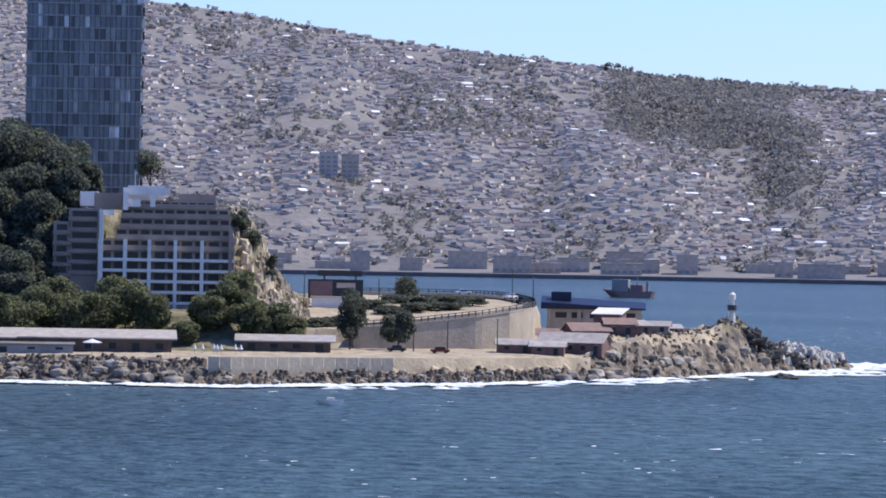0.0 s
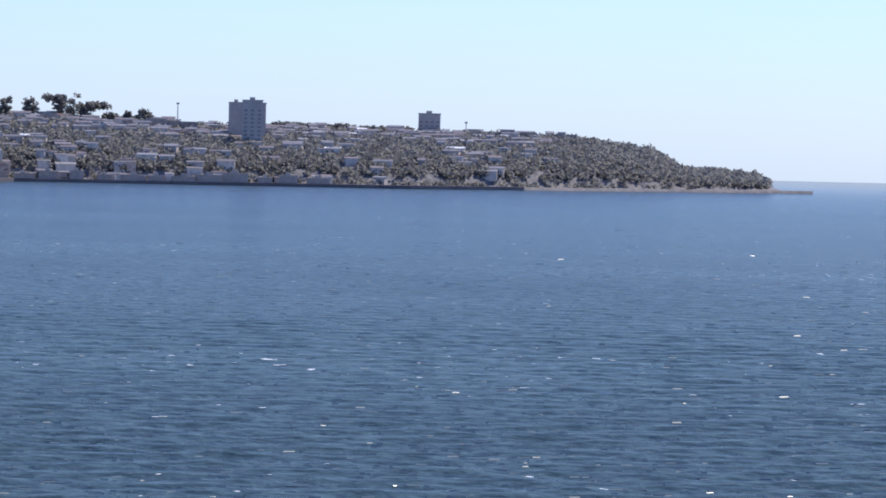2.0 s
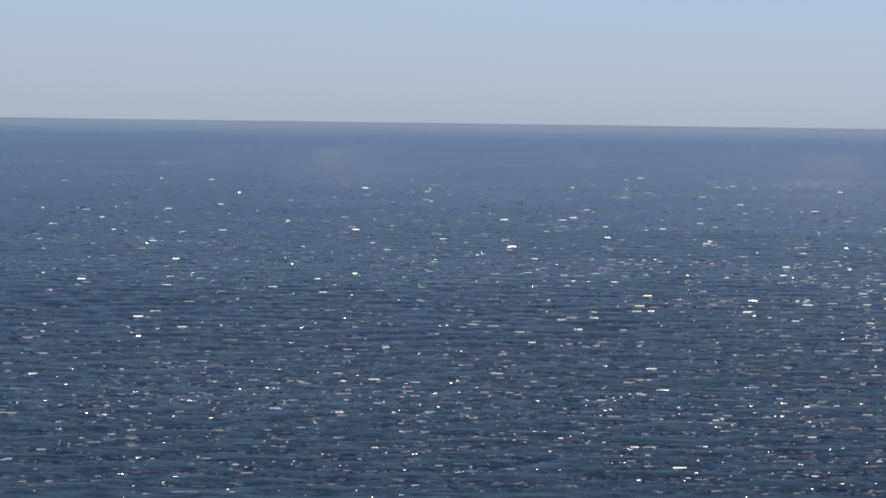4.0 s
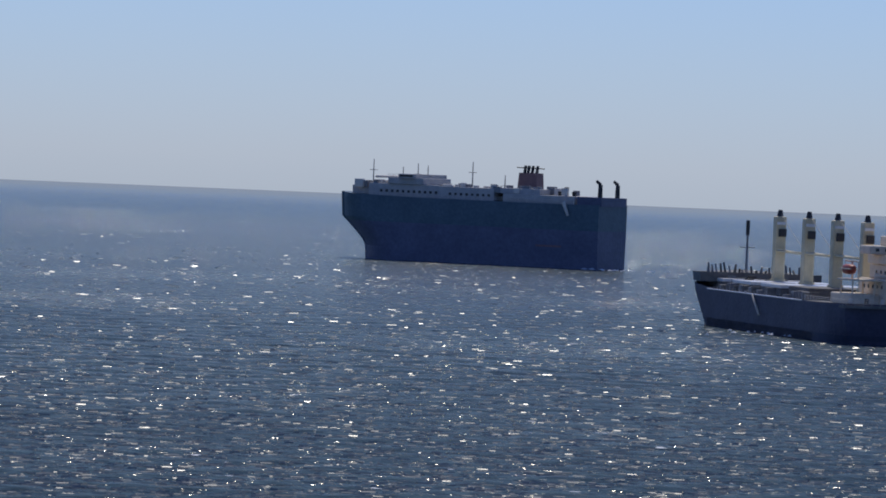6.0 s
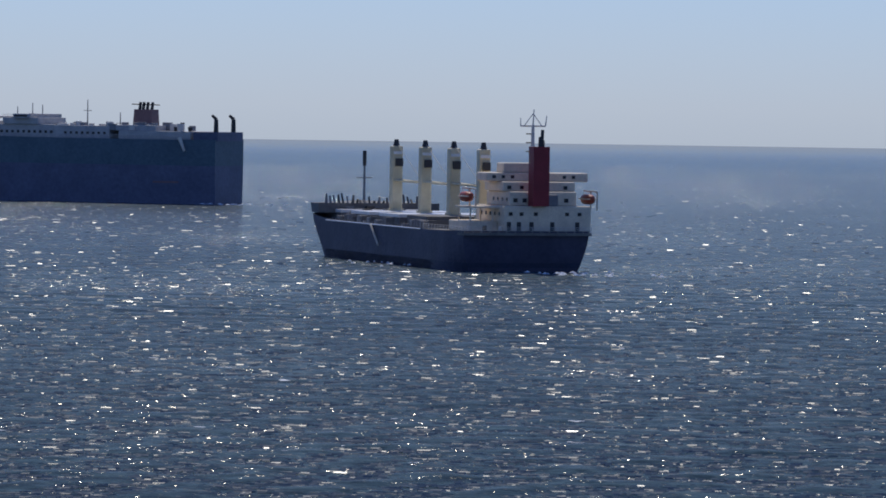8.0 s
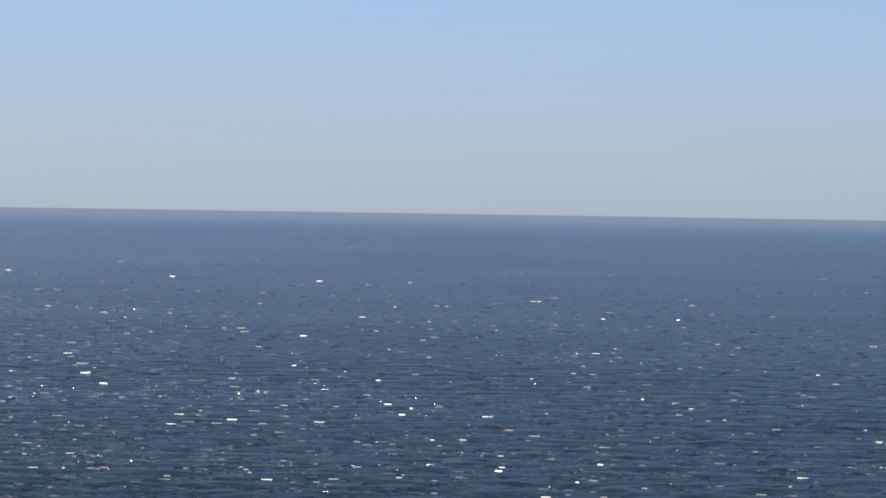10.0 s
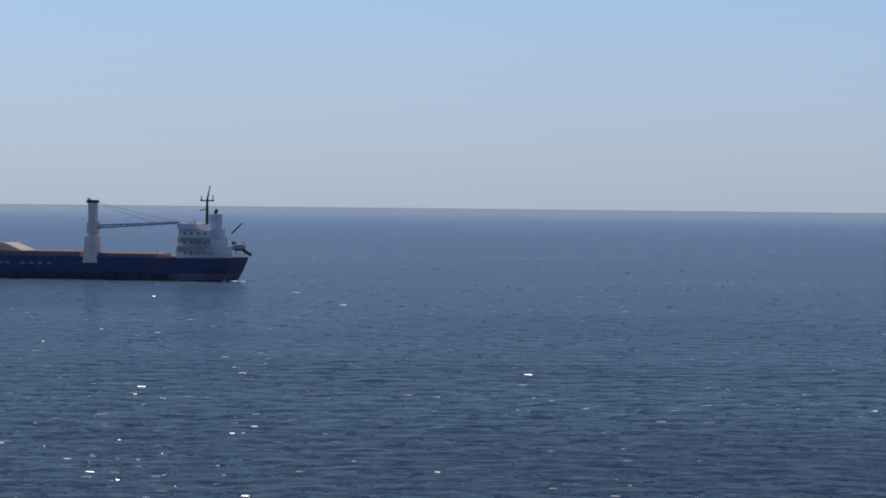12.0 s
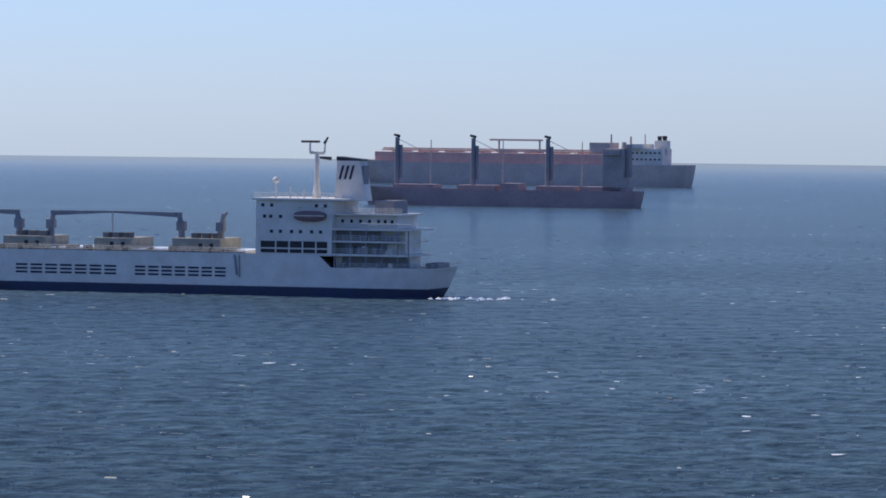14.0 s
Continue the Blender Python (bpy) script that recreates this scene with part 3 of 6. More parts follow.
na = [-260 + 7 * i for i in range(262)]
nd = [980 + 2.5 * k for k in range(80)] + [1180 + 6 * k for k in range(32)]
gv = [land(a, d, near_ground(a, d)) for a in na for d in nd]
n = len(nd)
gf, gi = [], []
for i in range(len(na) - 1):
    for k in range(n - 1):
        gf.append((i * n + k, (i + 1) * n + k, (i + 1) * n + k + 1, i * n + k + 1))
        a, q = na[i], nd[k] - curve(NEAR, na[i])
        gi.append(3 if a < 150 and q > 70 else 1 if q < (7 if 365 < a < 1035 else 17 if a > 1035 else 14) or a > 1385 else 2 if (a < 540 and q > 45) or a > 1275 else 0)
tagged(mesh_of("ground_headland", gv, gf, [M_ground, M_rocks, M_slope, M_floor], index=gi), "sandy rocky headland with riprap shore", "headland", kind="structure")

# boulders of the shore
rk = random.Random(11)
stones = []
for k in range(6):
    bm = bmesh.new()
    bmesh.ops.create_icosphere(bm, subdivisions=1, radius=1)
    g = random.Random(k)
    for v in bm.verts:
        v.co *= g.uniform(.72, 1.15)
        v.co.z *= .75
    me = bpy.data.meshes.new("boulder")
    bm.to_mesh(me)
    bm.free()
    me.materials.append(M_rock)
    stones.append(me)
bank = tagged(new("boulder_bank"), "bank of grey-brown boulders along the waterline", "boulders")
for i in range(290):
    a = rk.uniform(-150, 1380)
    d = curve(NEAR, a) + (rk.uniform(-1, 13) if a < 365 or a > 1020 else rk.uniform(-1, 6))
    ob = new("boulder", rk.choice(stones))
    ob.parent = bank
    k = rk.uniform(.45, 1.05) ** 1.5 * 1.9 * (1 if a < 365 or a > 1000 else .6)
    ob.matrix_world = Matrix.Translation(land(a, d, near_ground(a, d) + .1 * k)) @ Matrix.Rotation(rk.uniform(0, 6), 4, "Z") @ Matrix.Diagonal((k * 1.25, k, k, 1))
sv, sf = [], []
for i in range(2600):
    a = rk.uniform(-200, 1500)
    d = curve(NEAR, a) + rk.uniform(-1.5, 15 if a < 365 else 6.5 if a < 1040 else 40)
    p = land(a, d, near_ground(a, d))
    k = rk.uniform(.25, .8)
    o = len(sv)
    ring8 = [rk.uniform(.6, 1.2) for _ in range(6)]
    sv += [p + Vector((k * w * cos(j * pi / 3), k * w * sin(j * pi / 3), -.3)) for j, w in enumerate(ring8)]
    sv += [p + Vector((.6 * k * w * cos(j * pi / 3 + .3), .6 * k * w * sin(j * pi / 3 + .3), k * rk.uniform(.5, 1.0))) for j, w in enumerate(ring8)]
    sf += [(o + j, o + (j + 1) % 6, o + 6 + (j + 1) % 6, o + 6 + j) for j in range(6)] + [tuple(o + 6 + j for j in range(6))]
tagged(mesh_of("shore_stones", sv, sf, [M_rocks]), "loose broken stones on the shore and headland", "stones", kind="stuff")
sv, sf = [], []
for i in range(420):
    a = rk.uniform(1385, 1492)
    d = curve(NEAR, a) + rk.uniform(6, 42)
    p = land(a, d, near_ground(a, d) + .2)
    k = rk.uniform(.4, 1.3)
    o = len(sv)
    sv += [p + Vector((k * rk.uniform(.7, 1.2) * cos(j * pi / 3), k * rk.uniform(.7, 1.2) * sin(j * pi / 3), -.6)) for j in range(6)]
    sv += [p + Vector((.6 * k * cos(j * pi / 3), .6 * k * sin(j * pi / 3), k * rk.uniform(.4, 1.3))) for j in range(6)]
    sf += [(o + j, o + (j + 1) % 6, o + 6 + (j + 1) % 6, o + 6 + j) for j in range(6)] + [tuple(o + 6 + j for j in range(6))]
tagged(mesh_of("pale_point_rocks", sv, sf, [M_pale_rock]), "pale whitened rocks at the tip of the headland", "rocks", kind="stuff")

sv, sf = [], []
for i in range(460):
    a, d = rk.uniform(405, 545), rk.uniform(1100, 1160)
    z = near_ground(a, d)
    if z < 11:
        continue
    p, k = land(a, d, z), rk.uniform(.5, 1.7)
    o = len(sv)
    sv += [p + Vector((k * rk.uniform(.7, 1.2) * cos(j * pi / 3), k * rk.uniform(.7, 1.2) * sin(j * pi / 3), -1.4)) for j in range(6)]
    sv += [p + Vector((.55 * k * rk.uniform(.6, 1.3) * cos(j * pi / 3 + .3), .55 * k * sin(j * pi / 3 + .3), k * rk.uniform(.2, 1.5))) for j in range(6)]
    sf += [(o + j, o + (j + 1) % 6, o + 6 + (j + 1) % 6, o + 6 + j) for j in range(6)] + [tuple(o + 6 + j for j in range(6))]
M_bluff = surf("tan_bluff_rock", (.5, .42, .3), (.2, .165, .12), 2.5, .9, bump=.7, island=.45)
tagged(mesh_of("bluff_rocks", sv, sf, [M_bluff]), "tan broken rock of the steep bluff beside the hotel", "rocks", kind="stuff")

# surf: broken foam along the waterline and off the point
fv, ff = [], []


def foam(a, d, w, dp):
    """A torn patch of foam on the water: half width in steps, half depth in metres."""
    o = len(fv)
    m = 12
    fv.append(land(a, d, .7))
    for j in range(m):
        k = rk.uniform(.55, 1.15)
        fv.append(land(a + w * k * cos(2 * pi * j / m), d + dp * k * sin(2 * pi * j / m), .3))
    ff.extend((o, o + 1 + j, o + 1 + (j + 1) % m) for j in range(m))


for i in range(420):
    a = rk.uniform(-200, 1420)
    if noise.noise(Vector((a * .012, 5, 0))) > -.25:
        foam(a, curve(NEAR, a) + rk.uniform(-9, -1.5), rk.uniform(8, 30), rk.uniform(1.2, 4))
for i in range(120):
    a = rk.uniform(1330, 1660) if i % 2 else rk.uniform(1380, 1560)
    foam(a, 1150 + (a - 1340) * .35 + rk.gauss(0, 14), rk.uniform(8, 34), rk.uniform(1, 4))
for i in range(40):
    a = rk.uniform(600, 1340)
    foam(a, curve(NEAR, a) - rk.uniform(8, 36), rk.uniform(8, 34), rk.uniform(.5, 1.4))
for i in range(130):
    a = 1370 + 300 * rk.random() ** 1.4
    row = rk.choice((1142, 1163, 1186, 1200))
    foam(a, row + (a - 1400) * .06 + rk.gauss(0, 3), rk.uniform(8, 30), rk.uniform(.5, 2.4))
tagged(mesh_of("surf", fv, ff, [M_foam]), "white broken surf along the rocks", "surf", kind="stuff")
mesh_rock = thing("reef_rock", Matrix.Translation(land(1390, 1128, 0)), "low dark wet rock awash in surf", "rock")
bm = bmesh.new()
bmesh.ops.create_icosphere(bm, subdivisions=3, radius=1)
for v in bm.verts:
    v.co = Vector((v.co.x * 6.5, v.co.y * 2.5, v.co.z * 1.0)) * (1 + .5 * noise.noise(v.co * 2.2))
part("rock_body", bm, M_crag, mesh_rock)


def tree(name, p, h, crown, leaf, size, per, seed, label, trunk=.25, blobs=14, category="tree"):
    """A tapered trunk, limbs and a crown of loose leaves round a random set of clumps; crown: half width, half height."""
    g = random.Random(seed)
    t = thing(name, Matrix.Translation(p), label, category)
    cz = h - crown[1]
    bm = bmesh.new()
    rod(bm, (0, 0, -.6), (0, 0, cz), trunk, trunk * .6, 7)
    cl = []
    for _ in range(blobs):
        a, k, z = g.uniform(0, 2 * pi), sqrt(g.random()), g.uniform(-.75, .75)
        w = sqrt(1 - z * z * .8)
        c = (cos(a) * k * crown[0] * .75 * w, sin(a) * k * crown[0] * .75 * w, cz + z * crown[1])
        s = g.uniform(.34, .58)
        cl.append((c, (crown[0] * s, crown[0] * s, min(crown[0], crown[1]) * s)))
        rod(bm, (0, 0, cz * g.uniform(.5, 1)), c, trunk * .4, trunk * .12, 5)
    part("trunk", bm, M_bark, t)
    v, f = leaf_cloud(cl, size, per, seed)
    mesh_of("crown", v, f, [leaf], t)
    return t


def stand(name, a, d, h, w, leaf, seed, label, dz=0.0, hh=None, per=110, size=.34, category="tree"):
    z = near_ground(a, d) + dz
    return tree(name, land(a, d, z), h, (w, hh or h * .42), leaf, size, per, seed, label, blobs=18, category=category)


for i, (a, d, h, w) in enumerate(((40, 1075, 10, 5.5), (85, 1082, 11, 6), (130, 1078, 10.5, 5.5), (175, 1080, 11, 6), (225, 1082, 11.5, 6), (268, 1078, 10, 5), (5, 1078, 11, 5.5), (108, 1086, 11.5, 5.5), (200, 1086, 11.5, 5.5), (425, 1088, 11, 5),
                                  (372, 1080, 8, 4.5), (405, 1084, 9.5, 5), (445, 1080, 10, 5.2), (482, 1078, 9.5, 5), (515, 1076, 7.5, 4), (330, 1074, 5, 3.6))):
    stand("leafy_tree", a, d, h, w, M_leaf, 20 + i, "broad green leafy tree below the hotel", per=420, size=.42)
for i, (a, d, h, w) in enumerate(((10, 1150, 15, 8), (50, 1160, 17, 8), (95, 1165, 14, 7), (-40, 1150, 17, 9), (130, 1172, 16, 6), (20, 1128, 13, 7), (70, 1130, 15, 7), (-20, 1112, 14, 7), (115, 1140, 12, 6), (30, 1098, 9, 5), (-60, 1180, 14, 8), (0, 1185, 15, 8), (25, 1105, 12, 6), (60, 1112, 14, 6.5), (100, 1118, 15, 6), (125, 1125, 14, 6), (40, 1140, 14, 7), (85, 1148, 14, 7), (-30, 1135, 15, 8), (5, 1165, 16, 8), (60, 1178, 14, 8), (110, 1180, 9, 6), (140, 1150, 12, 5))):
    stand("dark_tree", a, d, h, w, M_leaf_dark, 50 + i, "tall dark evergreen tree on the steep slope", per=520, size=.55)
for i, (a, d, h, w) in enumerate(((622, 1085, 13.5, 4.0), (708, 1086, 9.5, 3.9))):
    stand("round_tree", a, d, h, w, M_leaf_dark, 80 + i, "dark rounded street tree beside the retaining wall", per=420)
for i, (a, d, h, w, hh) in enumerate(((481, 1130, 7.5, 1.6, 3.6), (724, 1200, 6, 3.4, 2.6), (265, 1222, 15, 4, 4), (425, 1140, 5, 2.4, 2.2), (450, 1138, 4.5, 2.6, 2))):
    stand("conifer", a, d, h, w, M_leaf_dark, 90 + i, "dark conifer standing against the bay", hh=hh, per=120)
for i, (a, d) in enumerate(((560, 1108), (585, 1112), (605, 1118), (660, 1150), (700, 1168), (730, 1175), (755, 1172), (775, 1180), (800, 1176), (820, 1172), (838, 1166), (770, 1150), (735, 1145), (800, 1152), (690, 1140))):
    stand("shrub", a, d, 2.0, 3.6, M_leaf_dark, 110 + i, "low dusty green shrub planted inside the road bend", per=150, category="shrub")


def facing(a, d, z=None):
    """A pose on the headland whose y axis points away from the water."""
    return Matrix.Translation(land(a, d, near_ground(a, d) if z is None else z)) @ Matrix.Rotation(-(a - 11929) / F, 4, "Z")


# the unfinished glass tower
tower = thing("tower_block", facing(145, 1262), "dark unfinished high-rise tower with glazed grid facade", "tower")
TW, TD, TH, TB = 30.5, 20, 118, -6
box("core", tower, M_tower, -TW / 2 + .6, TW / 2 - .6, .8, TD, TB, TH)
for k in range(38):
    box("floor_slab", tower, M_tower, -TW / 2 - .15, TW / 2 + .15, -.1, TD + .1, TB + 3.2 * k, TB + 3.2 * k + .38)
g = random.Random(4)
pv, pf = [], []
for k in range(37):
    for j in range(22):
        x0 = -TW / 2 + .3 + j * (TW - .6) / 22
        dy = .25 if g.random() < .85 else .65
        o = len(pv)
        z0, x1, z1 = TB + 3.2 * k + .4, x0 + (TW - .6) / 22 - .16, TB + 3.2 * k + 3.18
        pv += [(x, y, z) for y in (dy, dy + .12) for x, z in ((x0, z0), (x1, z0), (x1, z1), (x0, z1))]
        pf += [(o, o + 1, o + 2, o + 3), (o, o + 4, o + 5, o + 1), (o + 1, o + 5, o + 6, o + 2), (o + 2, o + 6, o + 7, o + 3), (o + 3, o + 7, o + 4, o)]
tagged(mesh_of("glazing", pv, pf, [M_curtain], tower), "hundreds of dark blue panes", kind="stuff")
for j in range(9):
    box("mullion", tower, M_tower, -TW / 2 + .2 + j * (TW - .4) / 8 - .1, -TW / 2 + .2 + j * (TW - .4) / 8 + .1, -.2, .2, TB, TH)
box("netting", tower, M_tower_red, TW / 2 - 8, TW / 2 + .5, -.6, .0, 84, TH, label="rust-red safety netting on the upper floors")
for k in range(24, 38):
    w = g.uniform(.6, 2.2)
    box("work_platform", tower, M_tower_red, TW / 2, TW / 2 + w, 2, 7, TB + 3.2 * k - .2, TB + 3.2 * k + g.uniform(.5, 1.6))
for k in range(0, 24):
    box("corner_panel", tower, M_stucco_light if k % 2 else M_dark, TW / 2 - .2, TW / 2 + .35, -.3, .9, TB + 3.2 * k + .5, TB + 3.2 * k + 2.6)

# the terraced hotel
hotel = thing("terraced_hotel", facing(292, 1108, 12.0), "grey stucco terraced hotel with rows of recessed balconies", "hotel")
S = 1108 / F


def hx(a):
    return (a - 292) * S


def hz(e):
    return rise(1108, e) - 12.0


floors = ((176, 415, -105, -86), (176, 415, -86, -67), (176, 415, -67, -48), (176, 415, -48, -29), (176, 415, -29, -10), (176, 415, -10, 9), (205, 413, 9, 28), (212, 408, 28, 47), (215, 405, 47, 64), (222, 380, 64, 78))
for k, (a0, a1, e0, e1) in enumerate(floors):
    back = 2.0 + max(0, k - 4) * 1.5
    box("storey_wall", hotel, M_stucco, hx(a0), hx(a1), back, 24, hz(e0), hz(e1))
    # parapet band and slab of each balcony row
    box("balcony_front", hotel, M_stucco if k > 4 else M_stucco_light, hx(a0) - .15, hx(a1) + .15, back - 2.2, back - 1.95, hz(e0) - .12, hz(e0) + (1.05 if k > 4 else .55))
    box("balcony_slab", hotel, M_stucco, hx(a0) - .1, hx(a1) + .1, back - 2.0, back, hz(e0) - .2, hz(e0) + .05)
    nwin = 10
    for j in range(nwin):
        x0 = hx(a0) + (hx(a1) - hx(a0)) * (j + .12) / nwin
        box("window", hotel, M_glass, x0, x0 + (hx(a1) - hx(a0)) * .76 / nwin, back - .06, back + .05, hz(e0) + .25, hz(e1) - .45)
for a in (178, 222, 265, 311, 358, 408):
    top = 8 if a < 400 else 30
    box("pier", hotel, M_stucco_light if a < 400 else M_stucco, hx(a) - .42, hx(a) + .42, -.35, 2.4, hz(-150), hz(top), label="pale vertical pier")
for a0, a1, e0, e1, m in ((122, 178, -75, 62, M_stucco), (95, 125, -80, 38, M_stucco)):
    box("side_wing", hotel, m, hx(a0), hx(a1), 3, 22, hz(e0 - 40), hz(e1))
    for k in range(6):
        e = e1 - 19 * (k + 1) + 3
        box("window", hotel, M_glass, hx(a0) + .8, hx(a1) - .8, 2.93, 3.05, hz(e + 1), hz(e + 11))
        box("balcony_front", hotel, M_stucco, hx(a0) - .1, hx(a1) + .1, 2.2, 2.4, hz(e - 6), hz(e))
box("entrance_base", hotel, M_stucco, hx(290), hx(420), 0, 24, -8, hz(-105))
for a0, a1, e0, e1, y in ((176, 202, 50, 60, 3.4), (176, 183, -100, 60, 1.6), (217, 300, 88, 100, 8.5), (217, 226, 60, 92, 6.8), (265, 274, 66, 95, 8.2), (222, 248, 66, 80, 7.6)):
    box("white_frame", hotel, M_stucco_light, hx(a0), hx(a1), y - 1.9, y + .4, hz(e0), hz(e1), label="white projecting frame")
for a0, a1, e0, e1 in ((165, 215, 82, 90), (315, 382, 72, 90), (225, 290, 90, 104), (140, 172, 88, 92)):
    box("roof_house", hotel, M_stucco_light if e1 > 95 or a0 == 140 else M_stucco, hx(a0), hx(a1), 11, 20, hz(e0 - 22), hz(e1))
rods("roof_mast", hotel, M_grey, ((hx(237), 12, hz(95)), (hx(237), 12, hz(130)), .25, .15))

# shore buildings
def shed(name, a, d, w, dp, h, over, roof_m, wall_m, label, tilt=1.2, dz=0.0, category="building"):
    """A low building with door and window openings under a pitched overhanging roof."""
    t = thing(name, facing(a, d, near_ground(a, d) - .3 + dz), label, category)
    box("wall", t, wall_m, -w / 2, w / 2, 0, dp, 0, h)
    bm = bmesh.new()
    vs = bx(bm, -w / 2 - over, w / 2 + over, -over, dp + over, h, h + .3)
    for v in vs:
        if v.co.y > 0:
            v.co.z += tilt
    part("roof", bm, roof_m, t)
    k = max(2, int(w / 5))
    for j in range(k):
        x = -w / 2 + w * (j + .5) / k
        box("window" if j % 3 else "door", t, M_glass, x - .8, x + .8, -.06, .05, .3 if j % 3 == 0 else 1.1, min(h - .4, 2.4))
    return t


# timber brown, darkened in the colour for the shade below the roofs
M_brown_wall = surf("shaded_brown_timber", (.15, .11, .09), (.1, .075, .06), 2, .8)
shed("restaurant", 140, 1042, 41, 10, 3.2, 1.2, M_tin, M_brown_wall, "long low beach restaurant with a pale flat roof", 1.6, category="restaurant")
shed("restaurant", -80, 1040, 26, 10, 3.0, 1.0, M_tin, M_brown_wall, "long low beach restaurant with a pale flat roof", 1.4, category="restaurant")
shed("terrace_annex", 60, 1033, 18, 5, 2.0, .4, M_deck, M_grey, "low grey terrace annex in front of the restaurant", .3)
shed("pavilion", 508, 1060, 20, 7, 2.4, 1.2, M_tin, M_brown_wall, "low open pavilion with a pale sloping roof", 1.2)
shed("pavilion", 545, 1066, 9, 6, 2.2, .9, M_tin, M_brown_wall, "small open pavilion with a pale sloping roof", .8)
def hut(name, a, d, w, dp, h, rise_, turn, wall_m, roof_m, label, lean=False):
    """A hut under a pitched roof of two sheets, or a single leaning sheet; x runs along the ridge."""
    t = thing(name, facing(a, d, near_ground(a, d) - .3) @ Matrix.Rotation(turn, 4, "Z"), label, "hut")
    bm = bmesh.new()
    ridge = dp if lean else dp / 2
    vs = [bm.verts.new(p) for x in (-w / 2, w / 2) for p in ((x, 0, -1), (x, dp, -1), (x, dp, h + (rise_ if lean else 0)), (x, ridge, h + rise_), (x, 0, h))]
    for f_ in ((0, 1, 2, 3, 4), (9, 8, 7, 6, 5), (0, 4, 9, 5), (1, 6, 7, 2)):
        bm.faces.new([vs[k] for k in f_])
    part("wall", bm, wall_m, t)
    o, th = .6, .16
    for y0, y1, z0, z1 in ((-o, ridge + (o if lean else 0), h - o * rise_ / ridge, h + rise_ * (1 + (o / ridge if lean else 0))),) + (() if lean else ((ridge, dp + o, h + rise_, h - o * rise_ / ridge),)):
        bm = bmesh.new()
        vs = [bm.verts.new((x, y, z + dz)) for dz in (.02, .02 + th) for x, y, z in ((-w / 2 - o, y0, z0), (w / 2 + o, y0, z0), (w / 2 + o, y1, z1), (-w / 2 - o, y1, z1))]
        for f_ in ((3, 2, 1, 0), (4, 5, 6, 7), (0, 1, 5, 4), (1, 2, 6, 5), (2, 3, 7, 6), (3, 0, 4, 7)):
            bm.faces.new([vs[k] for k in f_])
        part("roof_sheet", bm, roof_m, t)
    k = max(2, int(w / 3))
    for j in range(k):
        x = -w / 2 + w * (j + .5) / k
        nm = "door" if j % 3 == 1 else "window"
        fr = box(nm, t, M_glass, x - .5, x + .5, -.05, .06, .35 if nm == "door" else 1.2, min(h - .3, 2.3))
        box("surround", fr, M_tin, x - .62, x + .62, -.09, -.06, min(h - .3, 2.3), min(h - .3, 2.3) + .12)
    return t


M_rust_roof = surf("rusty_brown_roof", (.3, .2, .165), (.22, .15, .125), 2, .7, rand=.1)
for nm, a, d, w, dp, h, k, turn, wm, rm, lab, lean in (
        ("timber_hut", 916, 1084, 8.2, 6, 2.4, 1.1, .04, M_redwall, M_tin, "low faded red timber hut with a pale tin roof", False),
        ("timber_hut", 972, 1082, 7.4, 6, 2.3, 1.0, -.05, M_redwall, M_tin, "low faded red timber hut beside its twin", False),
        ("timber_hut", 1012, 1092, 15, 7.5, 3.0, 1.9, -.28, M_redwall, M_tin, "large faded red hut under a wide pale sloping roof", False),
        ("timber_hut", 1050, 1106, 9, 7, 3.6, 1.6, .35, M_redwall, M_rust_roof, "faded red hut with a rusty brown roof", False),
        ("timber_hut", 1076, 1116, 6.4, 5, 5.0, 1.1, -.3, M_redwall, M_stucco_light, "taller red hut under a white sheet roof", True),
        ("timber_hut", 1101, 1110, 7, 5, 3.0, 1.2, .2, M_redwall, M_rust_roof, "small rusty hut among the others", False),
        ("hut", 1150, 1128, 9.4, 5, 2.6, .9, -.06, M_grey, M_tin, "small dark hut with a pale roof on the point", False),
        ("hut", 1190, 1136, 5, 4, 1.6, .7, .15, M_redwall, M_tin, "tiny reddish hut on the point", True),
        ("boat_shed", 1000, 1112, 12, 6, 3.8, 1.2, 0, M_grey, M_rust_roof, "grey boat shed behind the red huts", False),
        ("timber_hut", 1135, 1118, 6, 4, 2.2, .9, .5, M_redwall, M_tin, "small red hut with a crooked pale roof", True)):
    hut(nm, a, d, w, dp, h, k, turn, wm, rm, lab, lean)
yard = thing("yard_wall", Matrix.Identity(4), "low pale wall beside the huts", "wall")
for k in range(8):
    a0, a1 = 1040 + k * 13, 1040 + (k + 1) * 13 - .3
    d0, d1 = 1087 + k * 3.2, 1087 + (k + 1) * 3.2
    v = [land(a, d, near_ground(a, d) + z) for z in (-.6, .9) for a, d in ((a0, d0), (a1, d1), (a1, d1 + .4), (a0, d0 + .4))]
    mesh_of("wall_panel", v, [(3, 2, 1, 0), (4, 5, 6, 7), (0, 1, 5, 4), (1, 2, 6, 5), (2, 3, 7, 6), (3, 0, 4, 7)], [M_concrete], yard)
wall = thing("sea_wall", Matrix.Identity(4), "pale concrete sea wall and sand bank above the boulders", "wall")
